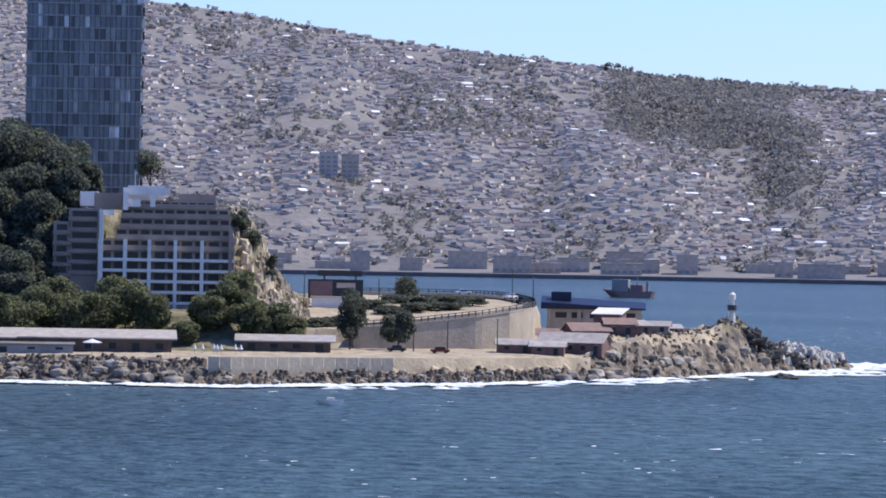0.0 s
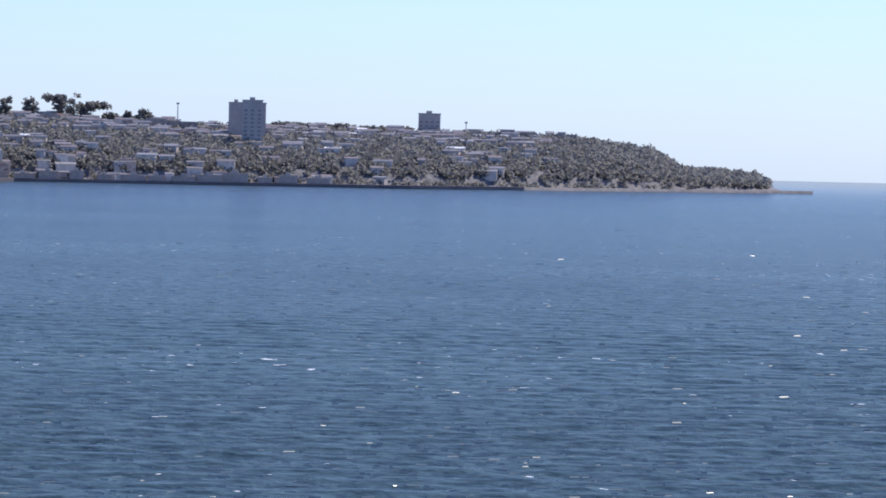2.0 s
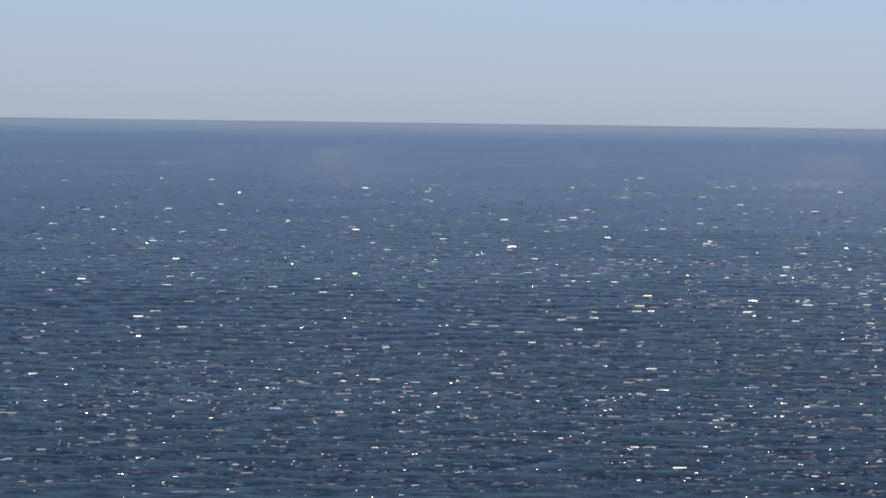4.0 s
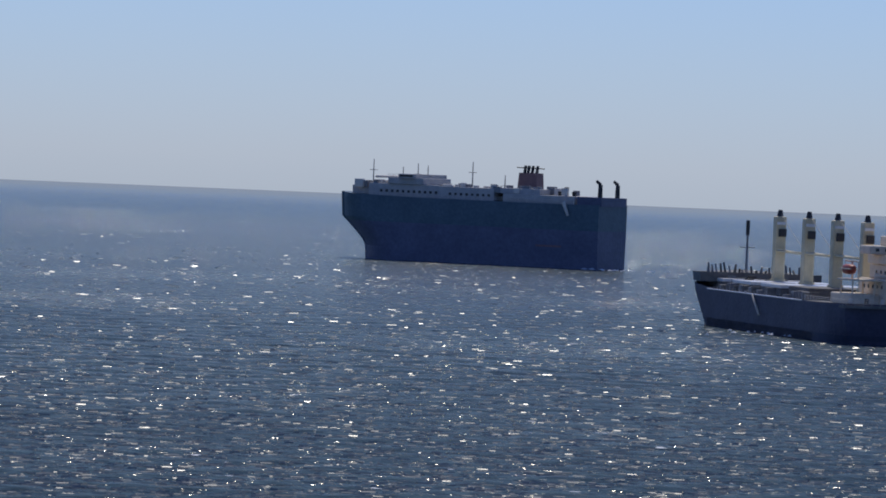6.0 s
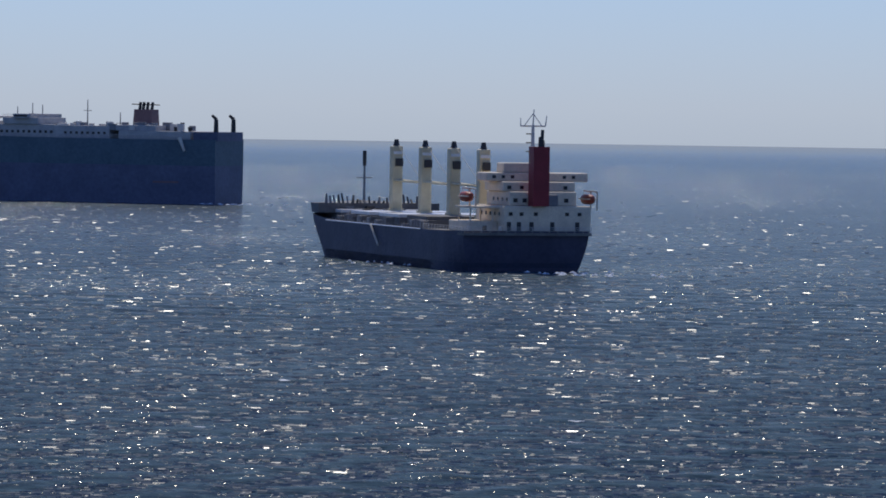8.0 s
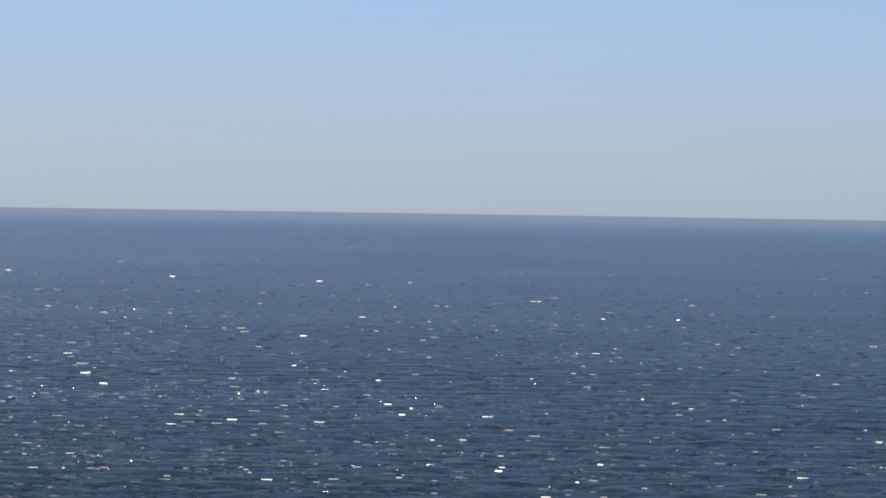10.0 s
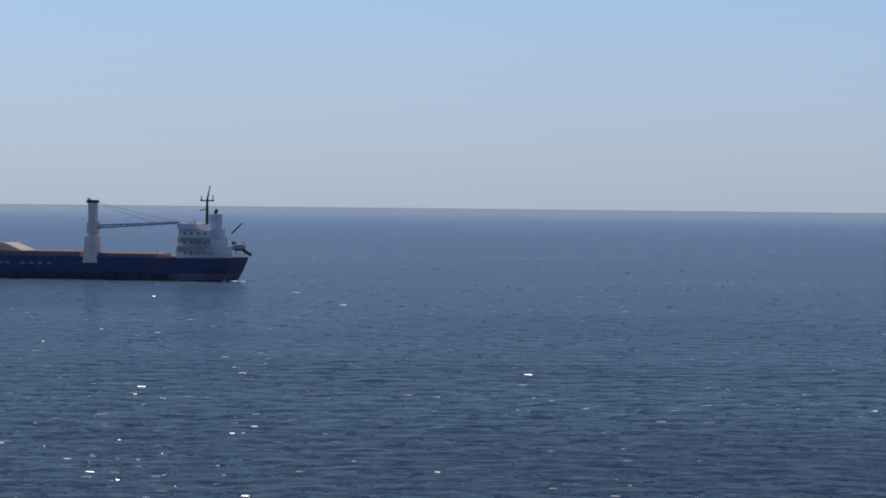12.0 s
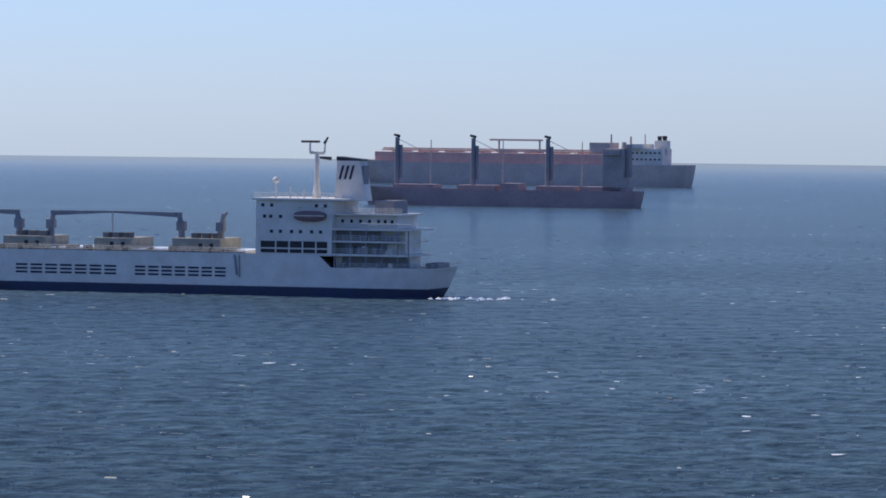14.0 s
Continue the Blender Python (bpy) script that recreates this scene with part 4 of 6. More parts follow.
for k in range(33):
    a0, a1 = 372 + k * 20.5, 372 + (k + 1) * 20.5 - (.7 if k < 16 else -.4)
    d0, d1 = curve(NEAR, a0) + 7, curve(NEAR, a1) + 7
    v = [land(a, d + q, z) for q in (0, 1.2) for a, d, z in ((a0, d0, 1.0), (a1, d1, 1.0), (a1, d1 + (0 if k < 16 else 3), 6.1 - .03 * k), (a0, d0 + (0 if k < 16 else 3), 6.1 - .03 * k))]
    mesh_of("wall_panel", v, [(0, 1, 2, 3), (7, 6, 5, 4), (3, 2, 6, 7), (0, 4, 5, 1), (1, 5, 6, 2), (0, 3, 7, 4)], [M_concrete if k < 16 else M_ground], wall)
wall2 = thing("retaining_wall", Matrix.Identity(4), "tall tan retaining wall carrying the coast road round the bend", "wall")
WALL = [(628 + 12 * k, curve(WALL_LINE, 628 + 12 * k), curve(WALL_TOP, 628 + 12 * k)) for k in range(26)] + [(944, 1136, 14.9), (950, 1160, 14.9), (948, 1190, 15.0)]
for k, ((a0, d0, t0), (a1, d1, t1)) in enumerate(zip(WALL, WALL[1:])):
    v = [land(a, d, z) for q in (0, 1) for a, d, z in ((a0, d0 + q * 4, 4), (a1 - .08, d1 + q * 4, 4), (a1 - .08, d1 + q * 4, t1), (a0, d0 + q * 4, t0))]
    mesh_of("wall_panel", v, [(0, 1, 2, 3), (7, 6, 5, 4), (3, 2, 6, 7), (0, 4, 5, 1), (1, 5, 6, 2), (0, 3, 7, 4)], [M_concrete], wall2)
    v = [land(a, d - .25, z) for q in (0, 1) for a, d, z in ((a0, d0 + q * .8, t0), (a1, d1 + q * .8, t1), (a1, d1 + q * .8, t1 + .35), (a0, d0 + q * .8, t0 + .35))]
    mesh_of("coping", v, [(0, 1, 2, 3), (7, 6, 5, 4), (3, 2, 6, 7), (0, 4, 5, 1), (1, 5, 6, 2), (0, 3, 7, 4)], [M_concrete], wall2)
FAR_RAIL = [(948, 1190, 15.0), (938, 1225, 15.1), (915, 1262, 15.2), (880, 1288, 15.2), (830, 1303, 15.2), (760, 1310, 15.2), (690, 1312, 15.2), (560, 1312, 15.2)]
rails = thing("guard_rail", Matrix.Identity(4), "thin dark guard rail along the coast road", "railing")
bm = bmesh.new()
LINE = [(a, d + .3, z + .3) for a, d, z in WALL] + FAR_RAIL[1:]
for (a0, d0, z0), (a1, d1, z1) in zip(LINE, LINE[1:]):
    p, q = land(a0, d0, z0), land(a1, d1, z1)
    m_ = max(1, int((q - p).length / 2.4))
    for i in range(m_):
        c = p.lerp(q, i / m_)
        rod(bm, c, c + Vector((0, 0, 1.25)), .13, n=4)
    for z in (.65, 1.2):
        rod(bm, p + Vector((0, 0, z)), q + Vector((0, 0, z)), .1, n=4)
part("rail", bm, M_dark, rails)
# the road runs up behind the wall, round the bend and back along the bay
INNER = [(628, 1106, 10.7), (735, 1110, 11.7), (850, 1119, 13.4), (912, 1132, 14.9), (930, 1160, 15.2), (920, 1200, 15.2), (896, 1240, 15.2), (858, 1268, 15.2), (800, 1284, 15.2), (690, 1290, 15.2), (560, 1292, 15.2)]
OUTER = [(628, 1099, 10.75), (735, 1103.5, 11.75), (850, 1111.5, 13.45), (928, 1127, 14.9), (946, 1160, 15.2), (942, 1205, 15.2), (920, 1255, 15.2), (880, 1284, 15.2), (830, 1299, 15.2), (690, 1309, 15.2), (560, 1310, 15.2)]
rv = [land(a, d, z + .12) for pair in zip(OUTER, INNER) for a, d, z in pair]
tagged(mesh_of("road", rv, [(2 * k, 2 * k + 2, 2 * k + 3, 2 * k + 1) for k in range(len(OUTER) - 1)], [M_asphalt]), "grey asphalt coast road curving round the bend above the bay", "road", kind="structure")
for k, (p, q) in enumerate(zip(INNER, INNER[1:])):
    t = thing("kerb", Matrix.Identity(4), "pale concrete kerb along the planted inner side of the road", "kerb", "road kerbs")
    v = [land(a, d + w_, z + h_) for w_, h_ in ((0, 0), (.5, 0), (.5, .55), (0, .55)) for a, d, z in (p, q)]
    mesh_of("kerb_stone", v, [(0, 1, 3, 2), (2, 3, 5, 4), (4, 5, 7, 6), (6, 7, 1, 0), (0, 2, 4, 6), (1, 7, 5, 3)], [M_concrete], t)


def car(a, d, paint, label, turn=0.0, z=None):
    t = thing("car", facing(a, d, z if z is not None else near_ground(a, d)) @ Matrix.Rotation(turn, 4, "Z"), label, "car", "cars by the shore")
    bm = bmesh.new()
    bx(bm, -2.1, 2.1, -.85, .85, .3, .85, .12)
    vs = bx(bm, -1.2, 1.3, -.75, .75, .85, 1.45)
    for v in vs[4:]:
        v.co.x *= .7
    part("body", bm, paint, t)
    box("windscreen", t, M_glass, -1.0, 1.0, -.77, .77, .95, 1.3)
    for x in (-1.3, 1.3):
        for y in (-.8, .8):
            rods("wheel", t, M_tyre, ((x, y - .1, .32), (x, y + .1, .32), .32, .32), n=12)


car(822, 1292, M_car_white, "small white car on the coast road", .15, 15.35)
car(905, 1240, M_car_white, "small white car on the coast road", .9, 15.35)
car(928, 1185, M_car_dark, "dark car on the coast road", .9, 15.35)
car(782, 1072, M_car_red, "dark red car parked on the sand", .2)
car(705, 1074, M_car_dark, "dark car parked on the sand", .1)
for a, d, h in ((908, 1200, 8), (945, 1190, 7), (795, 1076, 7), (883, 1082, 7.5), (672, 1150, 7), (540, 1210, 7), (735, 1078, 5)):
    t = thing("street_lamp", Matrix.Translation(land(a, d, near_ground(a, d) - .2)), "thin dark street lamp post", "street lamp", "lamps by the shore")
    rods("pole", t, M_dark, ((0, 0, 0), (0, 0, h), .16, .09), ((0, 0, h), (1.2, -.3, h + .2), .07, .07))
    box("lamp_head", t, M_grey, .9, 1.7, -.5, -.1, h + .1, h + .35)
bb = thing("billboard", facing(597, 1160, 14.3), "dark roadside billboard on posts", "billboard")
box("panel", bb, M_car_dark, -6.9, 6.4, 0, .5, 1.8, 6.4)
box("header", bb, M_dark, -4.6, 6.2, -.1, .6, 7.2, 8.6)
box("poster", bb, M_maroon, -6.4, -1.0, -.08, 0, 2.2, 6.0, label="dull maroon poster sheet")
box("bars", bb, M_hazy, 0, 4.5, -.08, 0, 4.4, 5.6, label="unreadable grey print")
rods("post", bb, M_dark, ((-4, .25, 0), (-4, .25, 2.5), .3, .3))
rods("post", bb, M_dark, ((4, .25, 0), (4, .25, 2.5), .3, .3))
rods("header_post", bb, M_dark, ((-3, .25, 6.4), (-3, .25, 7.3), .2, .2))
rods("header_post", bb, M_dark, ((4.6, .25, 6.4), (4.6, .25, 7.3), .2, .2))
kiosk = thing("kiosk", facing(590, 1150), "pale low kiosk below the billboard", "kiosk")
box("wall", kiosk, M_stucco_light, -5, 4, 0, 4, -.3, 2.4)
box("roof", kiosk, M_tin, -5.3, 4.3, -.3, 4.3, 2.4, 2.6)
um = thing("parasol", facing(167, 1028), "open white beach parasol on a pole", "parasol")
rods("pole", um, M_grey, ((0, 0, -.3), (0, 0, 3.4), .06, .05))
bm = bmesh.new()
bmesh.ops.create_cone(bm, cap_ends=False, segments=12, radius1=2.2, radius2=.05, depth=.8, matrix=Matrix.Translation((0, 0, 3.1)))
part("canopy", bm, M_car_white, um)
for i, a in enumerate((348, 362, 382, 388, 395, 420, 430)):
    t = thing("terrace_umbrella", facing(a, 1040), "small folded white umbrella on the terrace", "parasol", "terrace umbrellas")
    rods("pole", t, M_grey, ((0, 0, -.3), (0, 0, 2.0), .04, .04))
    rods("canopy", t, M_car_white, ((0, 0, 1.0), (0, 0, 2.1), .4, .06))

# lighthouse on the point
lh = thing("lighthouse", facing(1297, 1159, 11.4), "small white lighthouse with a dark band on the rock", "lighthouse")
for nm, z0, z1, r0, r1, m in (("base", 0, .9, 1.1, 1.0, M_white), ("shaft", .9, 3.6, .85, .6, M_white), ("band", 3.6, 4.9, 1.15, 1.15, M_dark), ("upper_shaft", 4.9, 6.2, .5, .5, M_white), ("lantern", 6.2, 7.4, .8, .8, M_white)):
    rods(nm, lh, m, ((0, 0, z0), (0, 0, z1), r0, r1), n=16)
rods("cap", lh, M_white, ((0, 0, 7.4), (0, 0, 8.0), .85, .1), n=16)
for a, d, half, deep, top, lab in ((1291, 1160, 3.4, 3.2, 12.6, "dark jagged crag under the lighthouse"), (1322, 1162, 4.2, 3.4, 10.4, "dark broken crag beside the lighthouse"), (1352, 1166, 4.6, 3.4, 7.6, "dark low crag sloping to the point"), (1388, 1172, 5, 3.4, 5.0, "grey ledge running out to the point")):
    base = near_ground(a, d) - 2
    crag = thing("crag", facing(a, d, base), lab, "rock")
    bm = bmesh.new()
    bmesh.ops.create_icosphere(bm, subdivisions=4, radius=1)
    for v in bm.verts:
        k = 1 + .5 * noise.fractal(v.co * 2.6 + Vector((a, 0, 0)), 1, 2, 4) - .22 * abs(noise.noise(v.co * 5 + Vector((a, 3, 0))))
        v.co = Vector((v.co.x * half * k, v.co.y * deep * k, max(-1, v.co.z * k * (top - base))))
    part("rock_body", bm, M_crag, crag)

# ---- vessels ----


def berth(b0, d0, b1, d1):
    """The pose of a ship whose port side runs from stern to bow between these bearings and distances; x forward, y to port."""
    s, e = at(b0, d0), at(b1, d1)
    v = e - s
    return Matrix.Translation(s) @ Matrix.Rotation(math.atan2(v.y, v.x), 4, "Z"), v.length


def hull(name, parent, mat, L, B, z0, z1, top, sheer=2.0, rake=4.0, fine=.22, stern=.75, counter=3.0, deck=None, label="", flat_bow=0.0, start=0.0, knuckle=1.0, aft_drop=0.0, foot=0.0):
    """A ship's skin between two heights; port side on y = 0."""
    ns, nk = 44, 7
    bm = bmesh.new()
    rows = []
    for i in range(ns + 1):
        s = i / ns
        s = 1 - (1 - s) ** 1.25 if s > .6 else s
        ring = []
        zt = z1 if z1 < top else top + sheer * max(0, (s - .7) / .3) ** 2 + sheer * .15 * max(0, (.15 - s) / .15) - aft_drop * step(s, .175, .165)
        for k in range(nk + 1):
            z = z0 + (zt - z0) * k / nk
            zf = max(0, z / top)
            sb = 1 - fine * (1.2 - .55 * min(1, zf))
            w = 1.0
            if s > sb:
                w = max(.015 + flat_bow * min(1, zf), 1 - ((s - sb) / (1 - sb)) ** (1.7 + .9 * min(1, zf)))
            st = .14
            if s < st:
                w *= 1 - (1 - stern) * (1 - s / st) ** 2 * (.3 + .85 * (1 - min(1, zf)) ** 1.8)
            x = start + s * (L - start) + rake * (min(1.3 if knuckle == 1 else 1, max(0, (zf - foot) / (1 - foot)) * knuckle) ** 1.15) * step(s, .75, 1) - counter * min(1.1, zf) ** .8 * step(s, .16, 0)
            ring.append((x, w * B / 2, z))
        rows.append(ring)
    vs = [[[bm.verts.new((x, -B / 2 + sg * w, z)) for x, w, z in ring] for sg in (1, -1)] for ring in rows]
    for i in range(ns):
        for sg in (0, 1):
            for k in range(nk):
                bm.faces.new((vs[i][sg][k], vs[i + 1][sg][k], vs[i + 1][sg][k + 1], vs[i][sg][k + 1]))
        bm.faces.new((vs[i][0][nk], vs[i + 1][0][nk], vs[i + 1][1][nk], vs[i][1][nk])) if not deck else None
    for i in (0, ns):
        for k in range(nk):
            bm.faces.new((vs[i][0][k], vs[i][0][k + 1], vs[i][1][k + 1], vs[i][1][k]))
    ob = part(name, bm, mat, parent, label)
    if deck:
        bm = bmesh.new()
        prev = None
        for ring in rows:
            x, w, z = ring[-1]
            cur = (bm.verts.new((x, -B / 2 + w * .985, z - .7)), bm.verts.new((x, -B / 2 - w * .985, z - .7)))
            if prev:
                bm.faces.new((prev[0], cur[0], cur[1], prev[1]))
            prev = cur
        part("deck", bm, deck, parent)
    return ob


def windows(parent, xs, y, z, w=.8, h=.8, axis="x"):
    for x in xs:
        if axis == "x":
            box("window", parent, M_glass, x - w / 2, x + w / 2, y - .05, y + .05, z, z + h)
        else:
            box("window", parent, M_glass, y - .05, y + .05, x - w / 2, x + w / 2, z, z + h)


def lifeboat(parent, x, y, z, L=7.0, mat=None, along=True):
    """A boat with a canopy, a pale gunwale and davits over it."""
    bm = bmesh.new()
    bmesh.ops.create_uvsphere(bm, u_segments=18, v_segments=12, radius=1)
    for v in bm.verts:
        u, w, h = v.co
        full = max(0, 1 - abs(u) ** 3) ** .5
        u = math.copysign(abs(u) ** .8, u)
        v.co = Vector((u * L / 2, math.copysign(abs(w) ** .8, w) * 1.15, (abs(h) ** .7 * 1.05 if h > 0 else -abs(h) ** .6 * 1.25 * (.55 + .45 * full))))
        if not along:
            v.co = Vector((v.co.y, v.co.x, v.co.z))
        v.co += Vector((x, y, z))
    lb = part("lifeboat", bm, mat or M_orange, parent, "enclosed lifeboat hung in its davits", smooth=True)
    box("gunwale", lb, M_ivory, x - L * .46, x + L * .46, y - 1.22, y + 1.22, z - .1, z + .12, .06)
    for dx in (-L * .32, L * .32):
        rods("davit", lb, M_ivory, ((x + dx, y - 1.5, z - 2.6), (x + dx, y - 1.5, z + 1.6), .2, .18), ((x + dx, y - 1.5, z + 1.6), (x + dx, y + .3, z + 1.9), .18, .14), ((x + dx, y + .2, z + 1.9), (x + dx, y + .2, z + .8), .06, .06))


# car carrier
# white toned down to grey, with haze mixed into the colour
M_pale_top = surf("hazed_white_paint", (.5, .49, .47), (.4, .39, .38), 3, .6)
m, L = berth(-609, 1745, -1046, 1782)
cc = thing("car_carrier", m, "huge dark teal-blue car carrier ship with a slab-sided hull", "ship")
B = 30
hull("lower_hull", cc, M_carrier, L, B, -2, 14, 23.4, 0, 9, .16, .95, 0, flat_bow=.25, knuckle=1.8, foot=.24)
hull("upper_hull", cc, M_teal, L, B, 14, 23.4, 23.4, 1.2, 9, .16, .95, 0, flat_bow=.25, knuckle=1.8, foot=.24, label="dark teal upper hull plating")
box("stern_housing", cc, M_carrier, -.4, 9, -B + 2, -1.5, 23, 26.3)
for x, y in ((1.5, -5), (1.5, -B + 7)):
    rods("ramp_post", cc, M_dark, ((x, y, 25), (x, y, 31), 1.0, .8), ((x, y, 31), (x + 1.6, y, 32.4), .7, .5))
for k, (x0, x1, y0, y1, z0, z1) in enumerate(((10, 38, -27, -1.0, 23.2, 26.4), (24, 44, -26, -2.5, 26.4, 28.4), (42, 64, -27, -2, 23.2, 28.0), (64, 92, -27, -2, 23.4, 28.2), (70, 84, -28, -1, 28.2, 30.6), (86, 100, -24, -5, 24, 27.2))):
    box("deck_house", cc, M_pale_top, x0, x1, y0, y1, z0, z1, .15, label="white deck house")
box("bridge_wing", cc, M_pale_top, 73, 79, -31, 1.0, 30.4, 32.0, .1)
for z, x0, x1 in ((24.2, 44, 63), (24.4, 65, 91), (28.7, 71, 83)):
    windows(cc, [x0 + 2.2 * k for k in range(int((x1 - x0) / 2.2))], -1.98 if z < 29 else -.98, z + .6, 1.0, 1.0)
box("bridge_windows", cc, M_glass, 73.4, 78.6, .95, 1.06, 30.9, 31.6)
bm = bmesh.new()
vs = bx(bm, 29, 37, -19, -12, 26.4, 34.2)
for v in vs[4:]:
    v.co.x = 32.7 + (v.co.x - 32.7) * .86
part("funnel", bm, M_maroon, cc, "dull dark maroon funnel casing")
for x in (30.6, 32.4, 34.0, 35.4):
    rods("exhaust_pipe", cc, M_dark, ((x, -15, 34), (x - .4, -15, 36.9), .65, .55))
rods("funnel_rail", cc, M_dark, ((27.5, -15, 35.9), (38.5, -15, 36.1)), r=.2)
for x, h in ((96, 37), (56, 37.5), (78, 36), (74, 35.4), (43, 33), (84, 34.6)):
    rods("mast", cc, M_grey, ((x, -15, 27), (x, -15, h), .3, .15), ((x - 1.6, -15, h - 4), (x + 1.6, -15, h - 4), .12, .12))
rods("crane_arm", cc, M_white, ((92, -8, 30.6), (80, -8, 30.8), .5, .4))
for x in (12, 15, 17.5):
    rods("deck_vent", cc, M_dark, ((x, -6, 26), (x, -6, 29.6 if x == 15 else 28), .7, .9))
rods("boat_fall", cc, M_white, ((13.5, .9, 24.2), (11.5, .9, 19.3), .8, .45), label="pale folded gangway hanging on the hull")
g = random.Random(31)
for k in range(60):
    x, y, w = g.uniform(12, 98), g.uniform(-14, -2), g.uniform(1, 3.4)
    box("deck_unit", cc, g.choice((M_grey, M_white, M_slate)), x, x + w, y - 2, y, 26.5, g.uniform(28.4, 29.6), .08)
railing(cc, [(10, -.4), (90, -.4)], 23.6, 1.3, 3)
railing(cc, [(70, -1.2), (84, -1.2)], 30.6, 1.2, 2)
box("rust_streak", cc, M_maroon, 14, 24, -.03, .04, 7.6, 8.3, label="faint reddish scuff on the hull")

# bulk carrier, seen from the quarter astern
m, L = berth(-178, 1075, -524, 1220)
bk = thing("bulk_carrier", m, "navy bulk carrier with cream deck cranes and ivory accommodation", "ship")
B = 31.5
L = 116
hull("hull", bk, M_navy, L, B, -2, 8.9, 8.9, 2.2, 1.6, .13, .84, 2.0, deck=M_deck)
hull("forecastle_hull", bk, M_deck, L + 1.4, B - .3, 10.6, 12.9, 12.9, .5, 2.2, .86, 1, 0, start=L * .9, label="grey raised forecastle plating")
g = random.Random(41)
for k in range(24):
    y = -2.5 - 1.12 * k
    rods("fairlead", bk, g.choice((M_dark, M_grey, M_deck)), ((106, y, 12.4), (106 + g.uniform(-1, 2), y, g.uniform(13.3, 15.2)), g.uniform(.2, .5), .25))
rods("side_strake", bk, M_silver, ((26, .06, 8.85), (98, .06, 8.95)), r=.16, label="pale strake along the deck edge")
for k in range(30):
    x = 27 + 2.4 * k
    rods("deck_post", bk, M_grey, ((x, -1.2, 8.2), (x, -1.2, 9.6 + .5 * (k % 3 == 0))), r=.11, n=5)
g = random.Random(77)
for k in range(22):
    x = g.uniform(27, 100)
    box("deck_locker", bk, g.choice((M_deck, M_grey, M_deck, M_slate)), x, x + g.uniform(.8, 2.6), -4.4, -2.4, 8.2, g.uniform(9.2, 10.8), .06)
hull("boot_band", bk, M_boot, L, B, -2, 2.0, 8.9, 2.2, 1.62, .13, .845, 2.05)
box("poop_deck", bk, M_deck, -3, 26, -B + .5, -.5, 8.2, 8.9)
AX = B / 2
box("poop_house", bk, M_ivory, 5, 24, -B + 1.2, -9.4, 8.9, 14.8, .3, "ivory lower accommodation block")
box("poop_house", bk, M_ivory, 9, 23, -9.4, -2.4, 8.9, 11.3, .3, "low ivory deck store")
for i, (x0, x1, y0, y1, z0, z1) in enumerate(((7, 23, -B + 4, -11.5, 14.8, 18.0), (9, 22, -B + 3.6, -10.6, 18.0, 20.2))):
    box("accommodation", bk, M_ivory, x0, x1, y0, y1, z0, z1, .3)
box("bridge", bk, M_ivory, 12, 19, -B - .6, -7.6, 20.2, 22.2, .3, "ivory navigation bridge reaching across the ship")
box("monkey_island", bk, M_ivory, 13, 18, -B + 10, -12, 22.2, 24.4, .3)
box("awning_box", bk, M_grey, 5.4, 9, -B + 9, -B + 15, 14.8, 17.4, .2)
windows(bk, [-11, -13.6, -17, -B + 7, -B + 4], 4.96, 12.6, .9, .8, "y")
windows(bk, [-12.8, -15, -B + 6.5], 6.96, 15.6, 1.0, .9, "y")
windows(bk, [-12, -15, -B + 6], 8.96, 18.5, .9, .8, "y")
windows(bk, [-9.4, -11.6, -13.8, -B + 3, -B + 5.2], 11.96, 20.9, .8, .7, "y")
windows(bk, [8, 11, 14, 17, 20], -9.35, 12.6, .8, .8)
windows(bk, [9, 12, 15, 18], -11.45, 15.8, .8, .8)
for y in (-10.6, -13, -16, -21, -B + 4.5):
    box("doorway", bk, M_dark, 4.93, 5.05, y - .5, y + .5, 8.95, 11.2)
bm = bmesh.new()
vs = bx(bm, 3.2, 6.6, -B + 12.0, -B + 15.8, 14.8, 28.2)
part("funnel", bm, M_red, bk, "tall deep red square funnel")
rods("exhaust_pipe", bk, M_dark, ((4.4, -B + 13.8, 28), (4.4, -B + 13.8, 30.4), .6, .5), ((5.6, -B + 12.8, 28), (5.6, -B + 12.8, 29.6), .4, .4), ((5.4, -B + 13.2, 28), (5.4, -B + 13, 32), .45, .4))
mx, my = 15, -AX + 1
rods("main_mast", bk, M_white, ((mx, my, 24.5), (mx, my, 33), .55, .35), ((mx, my - 3, 32.8), (mx, my + 3, 32.8), .2, .2), ((mx, my, 33), (mx, my - .2, 36.6), .2, .1),
     ((mx, my + 3, 32.8), (mx, my + 3, 34.6), .12, .1), ((mx, my - 3, 32.8), (mx, my - 3.3, 35.2), .16, .1), ((mx, my, 35.6), (mx, my - 2, 33), .1, .1), ((mx, my, 35.6), (mx, my + 2, 33), .1, .1))
for z in (27, 29, 31):
    rods("mast_yard", bk, M_dark, ((mx, my - .2, z), (mx, my + 1.6, z)), r=.14)
lifeboat(bk, 13, -3.2, 16.8, 6.5)
box("boat_deck", bk, M_ivory, 8, 18, -12, -2.2, 14.2, 14.6, .05)
for x, y in ((9, -2.8), (17, -2.8), (9, -8), (17, -8)):
    rods("deck_stanchion", bk, M_ivory, ((x, y, 8.8), (x, y, 14.3)), r=.2)
lifeboat(bk, 11, -B - .2, 16.4, 6.5)
